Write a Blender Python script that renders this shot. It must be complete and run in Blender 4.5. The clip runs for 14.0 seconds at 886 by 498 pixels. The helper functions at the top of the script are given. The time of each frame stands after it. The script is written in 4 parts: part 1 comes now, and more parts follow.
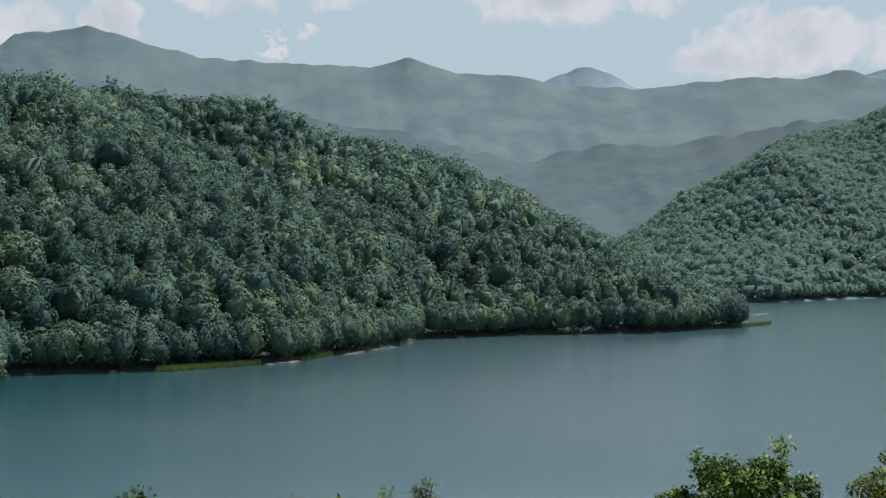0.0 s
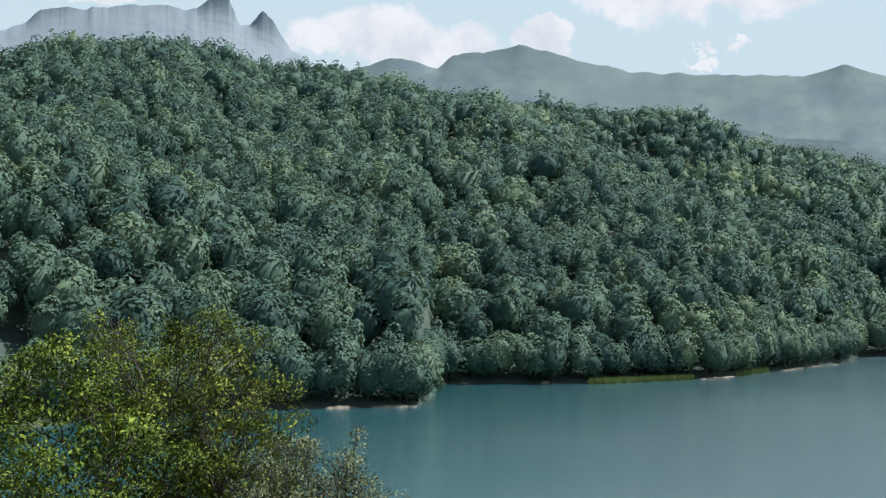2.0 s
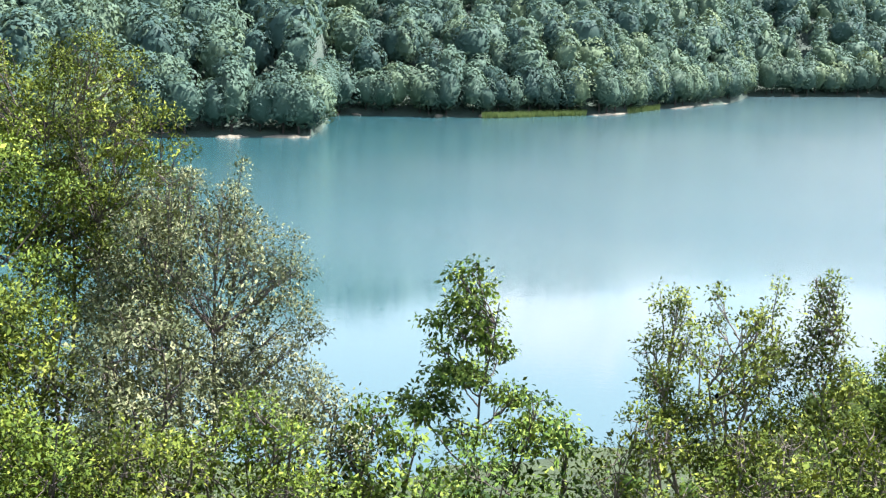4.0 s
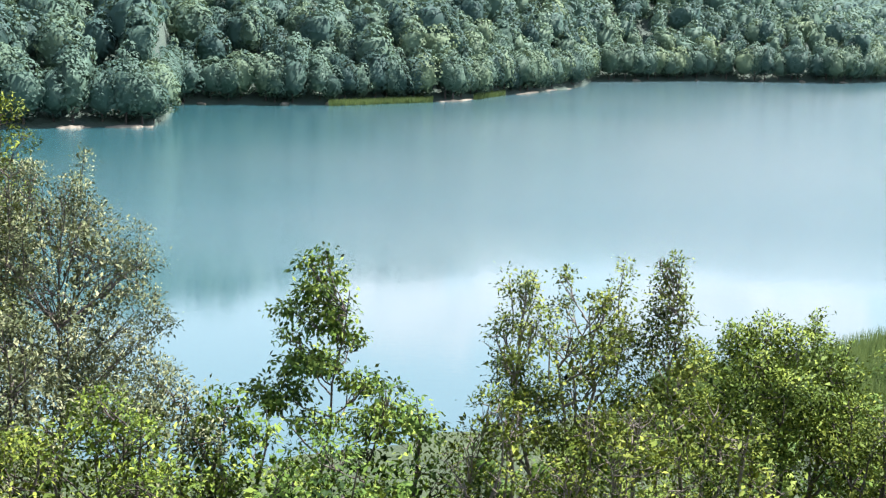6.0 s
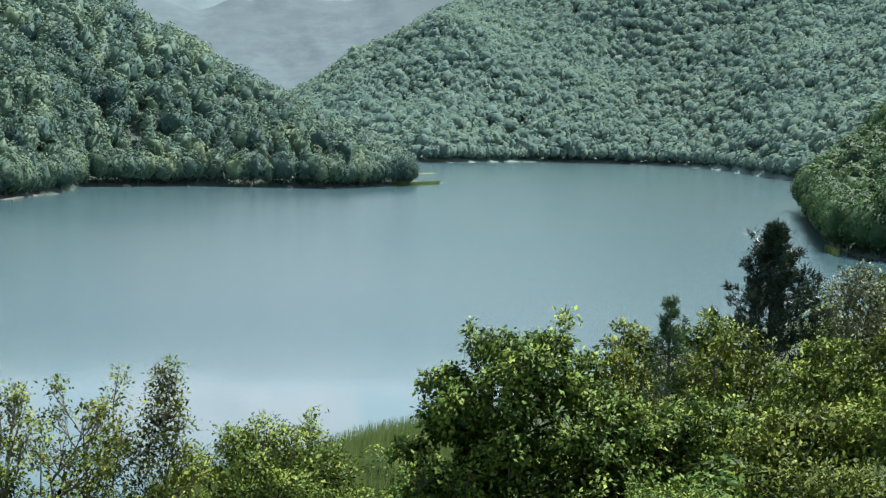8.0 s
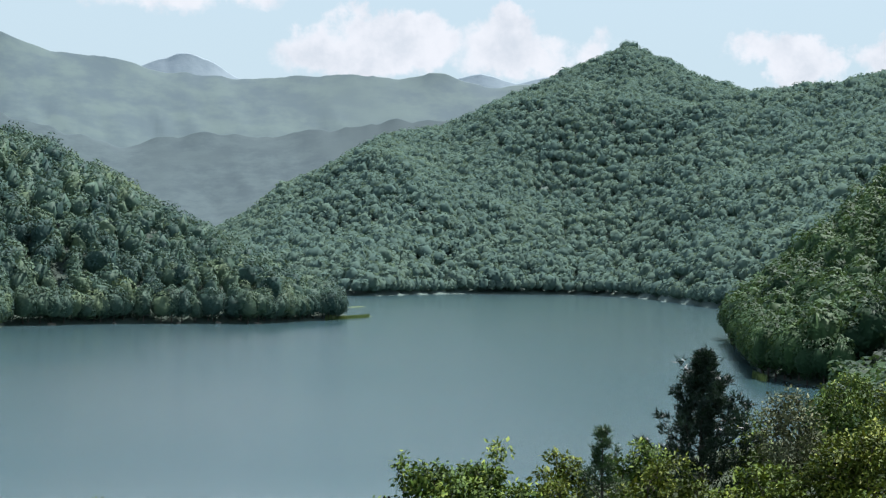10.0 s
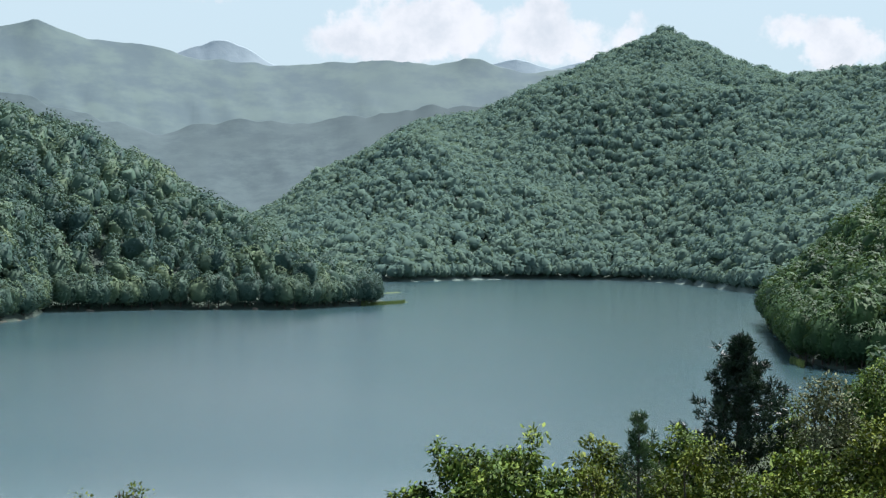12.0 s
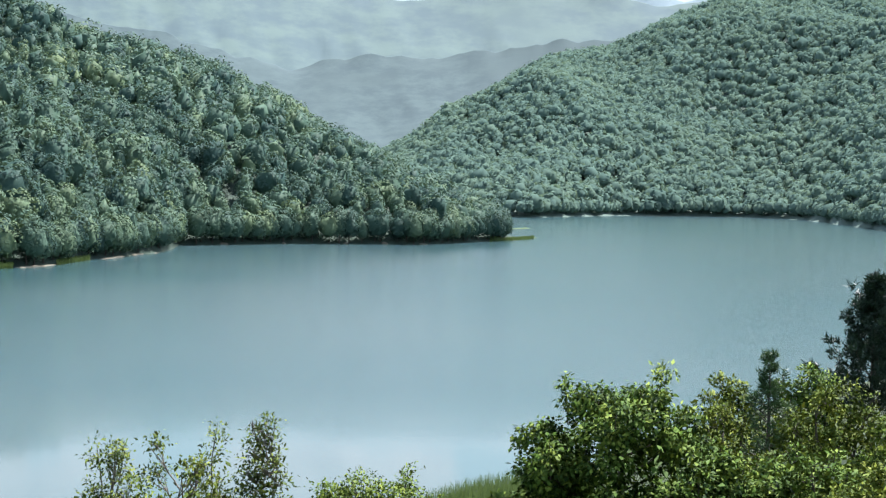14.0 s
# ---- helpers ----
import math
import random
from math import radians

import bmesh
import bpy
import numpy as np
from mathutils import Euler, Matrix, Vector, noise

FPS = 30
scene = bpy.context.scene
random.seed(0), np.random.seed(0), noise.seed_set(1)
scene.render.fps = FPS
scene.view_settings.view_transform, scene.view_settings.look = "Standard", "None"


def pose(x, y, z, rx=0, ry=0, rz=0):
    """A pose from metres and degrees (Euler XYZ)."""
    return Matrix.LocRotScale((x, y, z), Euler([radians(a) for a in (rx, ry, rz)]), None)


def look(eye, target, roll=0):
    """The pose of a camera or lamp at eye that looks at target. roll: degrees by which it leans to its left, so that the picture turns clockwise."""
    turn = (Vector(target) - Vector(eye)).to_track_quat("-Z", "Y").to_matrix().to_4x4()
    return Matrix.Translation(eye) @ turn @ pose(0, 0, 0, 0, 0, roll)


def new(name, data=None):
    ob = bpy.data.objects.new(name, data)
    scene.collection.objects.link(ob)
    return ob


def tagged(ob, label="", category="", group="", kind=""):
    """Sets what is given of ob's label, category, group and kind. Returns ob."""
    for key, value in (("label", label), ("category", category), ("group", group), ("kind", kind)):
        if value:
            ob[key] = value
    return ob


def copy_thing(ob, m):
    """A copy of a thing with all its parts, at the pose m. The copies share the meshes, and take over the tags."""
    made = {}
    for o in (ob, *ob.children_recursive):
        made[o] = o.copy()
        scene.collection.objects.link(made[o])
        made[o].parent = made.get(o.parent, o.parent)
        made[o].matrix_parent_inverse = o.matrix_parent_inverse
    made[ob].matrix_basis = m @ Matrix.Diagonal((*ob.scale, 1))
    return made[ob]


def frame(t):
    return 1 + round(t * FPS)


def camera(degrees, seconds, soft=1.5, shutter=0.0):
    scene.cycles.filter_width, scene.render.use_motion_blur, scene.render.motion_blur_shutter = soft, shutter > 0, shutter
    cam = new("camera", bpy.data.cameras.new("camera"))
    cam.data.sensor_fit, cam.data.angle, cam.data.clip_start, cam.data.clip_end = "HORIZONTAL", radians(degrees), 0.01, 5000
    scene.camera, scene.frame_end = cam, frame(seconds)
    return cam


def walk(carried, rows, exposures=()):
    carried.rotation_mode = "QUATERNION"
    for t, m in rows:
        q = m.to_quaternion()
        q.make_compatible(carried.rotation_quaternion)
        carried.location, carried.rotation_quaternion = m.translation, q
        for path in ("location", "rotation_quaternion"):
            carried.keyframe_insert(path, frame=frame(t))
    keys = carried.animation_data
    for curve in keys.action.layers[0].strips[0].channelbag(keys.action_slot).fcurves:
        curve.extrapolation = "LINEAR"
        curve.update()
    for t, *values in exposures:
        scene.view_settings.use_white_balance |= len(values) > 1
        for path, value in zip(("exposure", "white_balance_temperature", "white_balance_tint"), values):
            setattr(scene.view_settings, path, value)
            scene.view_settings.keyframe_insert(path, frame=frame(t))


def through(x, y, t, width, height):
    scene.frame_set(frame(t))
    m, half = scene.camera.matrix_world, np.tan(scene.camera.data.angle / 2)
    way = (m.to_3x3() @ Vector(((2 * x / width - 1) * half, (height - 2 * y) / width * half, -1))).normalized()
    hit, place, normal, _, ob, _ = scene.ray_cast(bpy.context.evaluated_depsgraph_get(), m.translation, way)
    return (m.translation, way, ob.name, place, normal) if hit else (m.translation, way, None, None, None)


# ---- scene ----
# ---- the camera: a slow pan, from one standing place above the lake after 2.5 s ----
EYE = 24.0
cam = camera(33.45, 14.0, 1.3)
# up to 1.5 s it is set 9 m back, imitating a wider lens
# seconds, x, y, z, yaw, pitch, roll
ROWS = [
    (0.0, 2.2, -8.7, EYE + 0.6, 0.0, 0.80, -0.32),
    (0.5, 2.2, -8.7, EYE + 0.6, 5.08, 1.18, -0.27),
    (1.0, 2.2, -8.7, EYE + 0.6, 10.19, 1.46, -0.17),
    (1.5, 2.1, -8.4, EYE + 0.6, 13.91, 1.58, -0.08),
    (2.0, 0.3, -1.4, EYE + 0.1, 16.57, 1.38, 0.04),
    (2.5, 0.0, 0.0, EYE, 17.23, -0.75, 0.31),
    (3.0, 0.0, 0.0, EYE, 16.71, -5.23, 0.55),
    (3.5, 0.0, 0.0, EYE, 14.36, -7.38, 1.10),
    (3.7, 0.0, 0.0, EYE, 13.37, -8.46, 1.23),
    (5.8, 0.0, 0.0, EYE, 7.80, -9.68, 1.34),
    (6.0, 0.0, 0.0, EYE, 6.37, -9.30, 1.28),
    (6.5, 0.0, 0.0, EYE, 1.33, -6.86, 1.48),
    (7.0, 0.0, 0.0, EYE, -2.20, -5.51, 1.28),
    (7.5, 0.0, 0.0, EYE, -7.81, -5.11, 1.65),
    (8.0, 0.0, 0.0, EYE, -13.12, -4.64, 2.24),
    (8.5, 0.0, 0.0, EYE, -15.42, -3.83, 2.10),
    (9.0, 0.0, 0.0, EYE, -15.94, -0.50, 1.73),
    (9.2, 0.0, 0.0, EYE, -15.92, 0.69, 1.54),
    (11.5, 0.0, 0.0, EYE, -14.74, 0.15, 1.12),
    (12.0, 0.0, 0.0, EYE, -14.33, 0.01, 1.21),
    (12.5, 0.0, 0.0, EYE, -14.03, -0.07, 1.33),
    (13.0, 0.0, 0.0, EYE, -13.83, -0.74, 1.36),
    (13.5, 0.0, 0.0, EYE, -10.98, -2.06, 1.44),
    (14.0, 0.0, 0.0, EYE, -9.38, -2.61, 1.44),
]
EXPOSURES = [(0.0, 0.32, 6080, 14), (1.5, 0.70, 6120, 14), (2.1, 0.72, 6120, 14), (2.5, 1.28, 6140, 15), (3.0, 2.02, 6180, 18), (6.5, 1.80, 6220, 19),
             (7.0, 1.48, 6200, 17), (7.5, 1.40, 6160, 15), (8.5, 1.00, 6100, 14), (9.2, 0.75, 6060, 14), (12.5, 0.84, 6040, 14), (13.0, 1.08, 6040, 14), (14.0, 1.36, 6060, 14)]
walk(cam, [(t, pose(x, y, z, 0, 0, yaw) @ pose(0, 0, 0, 90 + pitch) @ pose(0, 0, 0, 0, 0, roll))
           for t, x, y, z, yaw, pitch, roll in ROWS], EXPOSURES)

# ---- sun and sky ----
SUN_AZ, SUN_EL = 48.0, 58.0      # degrees to the right of +y, and above the horizon
SUN_STRENGTH, SKY_STRENGTH = 5.0, 0.10


def add_sun():
    data = bpy.data.lights.new("sun", "SUN")
    data.energy, data.angle, data.color = SUN_STRENGTH, radians(0.55), (1.0, 0.95, 0.87)
    ob = new("sun", data)
    az, el = radians(SUN_AZ), radians(SUN_EL)
    d = Vector((math.sin(az) * math.cos(el), math.cos(az) * math.cos(el), math.sin(el)))
    ob.matrix_world = look(d * 200, (0, 0, 0))


class Nodes:
    """A small hand for wiring shader nodes."""

    def __init__(self, tree):
        self.tree = tree
        tree.nodes.clear()

    def add(self, kind, ins=(), **attrs):
        n = self.tree.nodes.new(kind)
        if "operation" in attrs:
            n.operation, n.use_clamp = attrs["operation"], attrs.get("use_clamp", False)
        if "data_type" in attrs:
            n.data_type, n.blend_type = attrs["data_type"], attrs["blend_type"]
        if "interpolation_type" in attrs:
            n.interpolation_type = attrs["interpolation_type"]
        if "attribute_name" in attrs:
            n.attribute_name = attrs["attribute_name"]
        for key, value in dict(ins).items():
            self.put(n, key, value)
        return n

    def put(self, n, key, value):
        socket = n.inputs[key]
        if isinstance(value, bpy.types.NodeSocket):
            self.tree.links.new(value, socket)
        else:
            socket.default_value = value

    def math(self, op, a, b=0.0, c=0.0, clamp=False):
        return self.add("ShaderNodeMath", {0: a, 1: b, 2: c}, operation=op, use_clamp=clamp).outputs[0]

    def mix(self, fac, a, b, blend="MIX"):
        n = self.add("ShaderNodeMix", data_type="RGBA", blend_type=blend)
        self.put(n, 0, fac), self.put(n, 6, a), self.put(n, 7, b)
        return n.outputs[2]

    def noise(self, vector, scale, detail=3.0, rough=0.55):
        n = self.add("ShaderNodeTexNoise", {"Vector": vector, "Scale": scale, "Detail": detail, "Roughness": rough})
        return n.outputs["Fac"]

    def ramp(self, fac, lo, hi):
        n = self.add("ShaderNodeMapRange", {"Value": fac, "From Min": lo, "From Max": hi}, interpolation_type="SMOOTHSTEP")
        return n.outputs[0]


# clouds: azimuth, elevation, half width, half height (degrees)
CLOUDS = [(-18.6, 9.4, 4.6, 1.25), (-12.6, 9.3, 1.3, 0.6), (-7.0, 11.7, 5.2, 1.8), (4.9, 11.6, 6.0, 2.0), (-5.9, 9.0, 0.9, 0.25),
          (13.6, 8.3, 4.2, 1.2), (18.3, 8.5, 3.4, 1.15), (28.2, 8.1, 2.8, 0.9), (33.0, 8.2, 2.6, 1.0), (-8.0, 19.5, 7.0, 1.4),
          (5.0, 19.0, 7.0, 1.4), (-30.6, 11.2, 2.6, 0.8), (20.0, 15.0, 6.0, 1.6), (-26.5, 17.0, 6.0, 1.5)]


def build_world():
    w = bpy.data.worlds.new("world")
    scene.world = w
    w.use_nodes = True
    N = Nodes(w.node_tree)
    sky = N.add("ShaderNodeTexSky")
    sky.sky_type, sky.sun_disc, sky.sun_elevation, sky.sun_rotation = "NISHITA", False, radians(SUN_EL), radians(SUN_AZ)
    sky.altitude, sky.air_density, sky.dust_density = 1500, 1.3, 2.5
    co = N.add("ShaderNodeTexCoord").outputs["Generated"]
    sep = N.add("ShaderNodeSeparateXYZ", {0: co})
    az = N.math("MULTIPLY", N.math("ARCTAN2", sep.outputs[0], sep.outputs[1]), 57.2958)
    el = N.math("MULTIPLY", N.math("ARCSINE", sep.outputs[2]), 57.2958)
    # billowing edges: the directions are pushed about before the cloud shapes are laid out
    az = N.math("ADD", az, N.math("MULTIPLY_ADD", N.noise(co, 13.0, 7.0, 0.6), 9.0, -4.5))
    push = N.add("ShaderNodeVectorMath", {0: co, 1: (7.3, 2.1, 4.4)})
    el_c = N.math("ADD", el, N.math("MULTIPLY_ADD", N.noise(push.outputs[0], 17.0, 8.0, 0.62), 4.4, -2.2))
    field = None
    for a, e, wd, ht in CLOUDS:
        u = N.math("DIVIDE", N.math("SUBTRACT", az, a), wd)
        v = N.math("DIVIDE", N.math("SUBTRACT", el_c, e), ht)
        r = N.math("SUBTRACT", 1.0, N.math("ADD", N.math("MULTIPLY", u, u), N.math("MULTIPLY", v, v)))
        field = r if field is None else N.math("MAXIMUM", field, r)
    field = N.math("MAXIMUM", field, -1.5)
    billow = N.noise(co, 24.0, 10.0, 0.62)
    wide = N.noise(co, 7.0, 4.0)
    field = N.math("ADD", field, N.math("MULTIPLY_ADD", billow, 2.4, -1.2))
    # scattered fair-weather cloud all over the rest of the sky
    rest = N.math("MULTIPLY", N.ramp(wide, 0.46, 0.60), N.ramp(el, 20.0, 30.0))
    mask = N.math("MAXIMUM", N.ramp(field, -0.15, 0.55), rest)
    shade = N.math("ADD", N.noise(co, 34.0, 6.0, 0.6), N.math("MULTIPLY_ADD", N.ramp(field, 0.2, 2.0), -0.18, 0.09))
    white = N.mix(N.ramp(shade, 0.3, 0.7), (4.2, 4.45, 4.55, 1), (5.5, 5.5, 5.4, 1))
    haze = N.mix(N.ramp(el, 45.0, 4.0), sky.outputs[0], (3.7, 4.55, 4.7, 1))
    colour = N.mix(N.math("MULTIPLY", mask, 0.92), haze, white)
    bg = N.add("ShaderNodeBackground", {"Color": colour, "Strength": SKY_STRENGTH})
    N.add("ShaderNodeOutputWorld", {"Surface": bg.outputs[0]})


add_sun()
build_world()


# ---- materials ----
def material(name):
    m = bpy.data.materials.new(name)
    m.use_nodes = True
    return m, Nodes(m.node_tree)


def principled(N, **ins):
    b = N.add("ShaderNodeBsdfPrincipled", {k.replace("_", " "): v for k, v in ins.items()})
    return b


def leaf_material(name, dark, mid, light, through=0.35, patch=0.12, rough=0.6, gloss=0.15, leaf=0.45, spread=0.45):
    """Leaves: tone by leaf, by tree and by patch of hillside; light passes through them."""
    m, N = material(name)
    geo = N.add("ShaderNodeNewGeometry")
    tone = N.add("ShaderNodeAttribute", attribute_name="tone").outputs["Fac"]
    wide = N.noise(geo.outputs["Position"], patch, 3.0)
    f = N.math("ADD", N.math("MULTIPLY", geo.outputs["Random Per Island"], leaf), N.math("MULTIPLY", tone, spread))
    f = N.math("ADD", f, N.math("MULTIPLY_ADD", wide, 0.8, -0.35))
    c = N.mix(N.ramp(f, 0.1, 0.55), (*dark, 1), (*mid, 1))
    c = N.mix(N.ramp(f, 0.5, 0.95), c, (*light, 1))
    b = principled(N, Base_Color=c, Roughness=rough)
    N.put(b, "Specular IOR Level", gloss)
    t = N.add("ShaderNodeBsdfTranslucent", {"Color": N.mix(0.25, c, (light[0] * 1.3, light[1] * 1.3, light[2] * 0.6, 1))})
    s = N.add("ShaderNodeMixShader", {0: through, 1: b.outputs[0], 2: t.outputs[0]})
    N.add("ShaderNodeOutputMaterial", {"Surface": s.outputs[0]})
    return m


def bark_material(name, a, b_):
    m, N = material(name)
    p = N.add("ShaderNodeNewGeometry").outputs["Position"]
    f = N.noise(p, 9.0, 6.0, 0.7)
    b = principled(N, Base_Color=N.mix(N.ramp(f, 0.3, 0.7), (*a, 1), (*b_, 1)), Roughness=0.9)
    bump = N.add("ShaderNodeBump", {"Height": N.noise(p, 30.0, 4.0), "Strength": 0.5, "Distance": 0.02})
    N.put(b, "Normal", bump.outputs[0])
    N.add("ShaderNodeOutputMaterial", {"Surface": b.outputs[0]})
    return m


def ground_material(name, a, b_, c_, scale=0.3, relief=0.3):
    m, N = material(name)
    p = N.add("ShaderNodeNewGeometry").outputs["Position"]
    f = N.noise(p, scale, 6.0, 0.65)
    g = N.noise(p, scale * 0.12, 3.0)
    c = N.mix(N.ramp(f, 0.35, 0.65), (*a, 1), (*b_, 1))
    c = N.mix(N.ramp(g, 0.45, 0.65), c, (*c_, 1))
    b = principled(N, Base_Color=c, Roughness=0.95)
    bump = N.add("ShaderNodeBump", {"Height": f, "Strength": 0.7, "Distance": relief / scale})
    N.put(b, "Normal", bump.outputs[0])
    N.add("ShaderNodeOutputMaterial", {"Surface": b.outputs[0]})
    return m


def water_material():
    """Lake water: ruffled by the breeze far out, calm nearer; limits fit the camera's view."""
    m, N = material("lake_water")
    p = N.add("ShaderNodeNewGeometry").outputs["Position"]
    wide = N.noise(p, 0.006, 3.0)
    stretched = N.add("ShaderNodeMapping", {"Vector": p, "Scale": (0.8, 2.2, 1.0), "Rotation": (0, 0, 0.35)}).outputs[0]
    ripple = N.noise(stretched, 0.9, 5.0, 0.6)
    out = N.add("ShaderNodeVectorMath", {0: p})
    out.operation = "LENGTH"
    calm_range = N.math("ADD", out.outputs["Value"], N.math("MULTIPLY_ADD", N.noise(p, 0.02, 3.0), 44.0, -22.0))
    ruffled = N.ramp(calm_range, 126.0, 172.0)
    # smoother towards the west shore, with limits chosen to fit the camera's view
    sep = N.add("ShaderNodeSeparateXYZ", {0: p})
    ragged_x = N.math("ADD", sep.outputs[0], N.math("MULTIPLY_ADD", wide, 120.0, -60.0))
    eastward = N.ramp(ragged_x, -130.0, -10.0)
    ruffled = N.math("MULTIPLY", ruffled, N.math("MULTIPLY_ADD", eastward, 0.72, 0.28))
    # turquoise along the west shore, sky reflection painted in as grey further out
    deep = N.mix(N.ramp(wide, 0.35, 0.65), (0.036, 0.080, 0.089, 1), (0.053, 0.094, 0.101, 1))
    tint = N.mix(eastward, (0.021, 0.080, 0.090, 1), deep)
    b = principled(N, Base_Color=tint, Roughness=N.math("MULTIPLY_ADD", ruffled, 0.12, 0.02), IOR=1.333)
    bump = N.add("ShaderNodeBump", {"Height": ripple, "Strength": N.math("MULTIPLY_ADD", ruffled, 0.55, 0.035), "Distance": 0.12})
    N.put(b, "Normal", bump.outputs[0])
    N.add("ShaderNodeOutputMaterial", {"Surface": b.outputs[0]})
    return m


# some blue distance haze is mixed into this green
M_FOREST = leaf_material("hazed_beech_leaves", (0.042, 0.084, 0.072), (0.078, 0.134, 0.098), (0.152, 0.208, 0.104), 0.16, 0.025, gloss=0.05, leaf=0.1, spread=0.6)
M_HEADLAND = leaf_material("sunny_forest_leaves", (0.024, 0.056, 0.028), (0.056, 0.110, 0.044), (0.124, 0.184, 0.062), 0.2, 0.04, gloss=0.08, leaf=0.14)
# aerial haze is put into these leaf colours, paler and bluer
M_FAR = leaf_material("hazed_far_forest_leaves", (0.110, 0.174, 0.148), (0.138, 0.204, 0.158), (0.174, 0.240, 0.160), 0.3, 0.008, gloss=0.0, leaf=0.06, spread=0.35)
M_LEAF_BRIGHT = leaf_material("fresh_green_leaves", (0.011, 0.028, 0.006), (0.072, 0.120, 0.016), (0.195, 0.248, 0.038), 0.11, 0.5, 0.6, 0.07, 0.3, 0.6)
M_LEAF_DARK = leaf_material("walnut_leaves", (0.009, 0.027, 0.007), (0.068, 0.126, 0.020), (0.190, 0.250, 0.046), 0.11, 0.5, 0.6, 0.07, 0.3, 0.6)
M_LEAF_GREY = leaf_material("grey_green_leaves", (0.022, 0.034, 0.016), (0.092, 0.116, 0.054), (0.235, 0.250, 0.136), 0.11, 0.5, 0.6, 0.07, 0.3, 0.6)
M_LEAF_OLIVE = leaf_material("olive_green_leaves", (0.011, 0.025, 0.005), (0.070, 0.106, 0.014), (0.185, 0.218, 0.034), 0.11, 0.5, 0.6, 0.07, 0.3, 0.6)
M_NEEDLE = leaf_material("pine_needles", (0.006, 0.019, 0.013), (0.016, 0.037, 0.022), (0.038, 0.066, 0.037), 0.1, 0.6, 0.45, 0.3)
M_LARCH = leaf_material("larch_needles", (0.016, 0.044, 0.019), (0.038, 0.080, 0.030), (0.072, 0.120, 0.044), 0.2, 0.6, 0.45, 0.3)
M_REED = leaf_material("reed_blades", (0.068, 0.112, 0.040), (0.118, 0.172, 0.060), (0.172, 0.232, 0.090), 0.3, 0.3)
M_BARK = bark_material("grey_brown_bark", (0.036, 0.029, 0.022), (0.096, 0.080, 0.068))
M_TWIG = bark_material("dry_twig_bark", (0.080, 0.068, 0.052), (0.160, 0.140, 0.112))
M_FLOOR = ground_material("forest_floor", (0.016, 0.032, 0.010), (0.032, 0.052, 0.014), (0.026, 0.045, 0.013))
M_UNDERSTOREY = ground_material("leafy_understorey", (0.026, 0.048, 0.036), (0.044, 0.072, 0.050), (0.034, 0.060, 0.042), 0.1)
# understorey again, with distance haze put into its colour
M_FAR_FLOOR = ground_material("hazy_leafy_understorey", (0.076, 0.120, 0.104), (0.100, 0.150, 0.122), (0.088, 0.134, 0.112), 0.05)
# distance haze is painted into the colours of these four mountain materials
M_MID = ground_material("hazed_wooded_ridge", (0.038, 0.068, 0.076), (0.058, 0.094, 0.098), (0.048, 0.080, 0.084), 0.02, 0.015)
M_RANGE = ground_material("hazed_meadow_and_scree", (0.064, 0.104, 0.116), (0.094, 0.142, 0.134), (0.078, 0.122, 0.120), 0.008, 0.012)
M_CRAG = ground_material("hazed_limestone", (0.146, 0.188, 0.216), (0.186, 0.230, 0.254), (0.166, 0.208, 0.234), 0.02, 0.05)
M_PEAK = ground_material("hazed_peak_rock", (0.205, 0.270, 0.300), (0.250, 0.315, 0.342), (0.228, 0.292, 0.320), 0.01, 0.05)
M_SAND = ground_material("pale_shore_sand", (0.136, 0.124, 0.088), (0.216, 0.196, 0.148), (0.168, 0.152, 0.112), 0.6)
M_WATER = water_material()


# ---- mesh helpers ----
def mesh_from(name, verts, faces4=None, faces3=None, tone=None, mat=None, smooth=False, normals=None):
    """A mesh from arrays of vertices, quads and triangles, with a tone for each vertex."""
    me = bpy.data.meshes.new(name)
    f4 = np.zeros((0, 4), int) if faces4 is None else np.asarray(faces4, int)
    f3 = np.zeros((0, 3), int) if faces3 is None else np.asarray(faces3, int)
    loops = np.concatenate([f4.ravel(), f3.ravel()]).astype(np.int32)
    starts = np.concatenate([np.arange(len(f4)) * 4, len(f4) * 4 + np.arange(len(f3)) * 3]).astype(np.int32)
    me.vertices.add(len(verts))
    me.vertices.foreach_set("co", np.asarray(verts, np.float32).ravel())
    me.loops.add(len(loops))
    me.loops.foreach_set("vertex_index", loops)
    me.polygons.add(len(starts))
    me.polygons.foreach_set("loop_start", starts)
    me.polygons.foreach_set("use_smooth", np.full(len(starts), smooth))
    if tone is not None:
        me.attributes.new("tone", "FLOAT", "POINT").data.foreach_set("value", np.asarray(tone, np.float32))
    if mat:
        me.materials.append(mat)
    me.update(calc_edges=True)
    if normals is not None:
        me.normals_split_custom_set_from_vertices(np.asarray(normals, np.float32))
    return me


def part(name, me, parent, label=""):
    ob = new(name, me)
    ob.parent = parent
    return tagged(ob, label)


def thing(name, label, category, x, y, z, turn=0.0, group="", kind=""):
    ob = new(name)
    ob.matrix_basis = pose(x, y, z, 0, 0, turn)
    return tagged(ob, label, category, group, kind)


def grid_faces(nu, nv, closed=False):
    """Quads of a grid of nu rows by nv columns; closed joins the last column to the first."""
    i, j = np.meshgrid(np.arange(nu - 1), np.arange(nv if closed else nv - 1), indexing="ij")
    k = (j + 1) % nv
    return np.stack([i * nv + j, i * nv + k, (i + 1) * nv + k, (i + 1) * nv + j], -1).reshape(-1, 4)


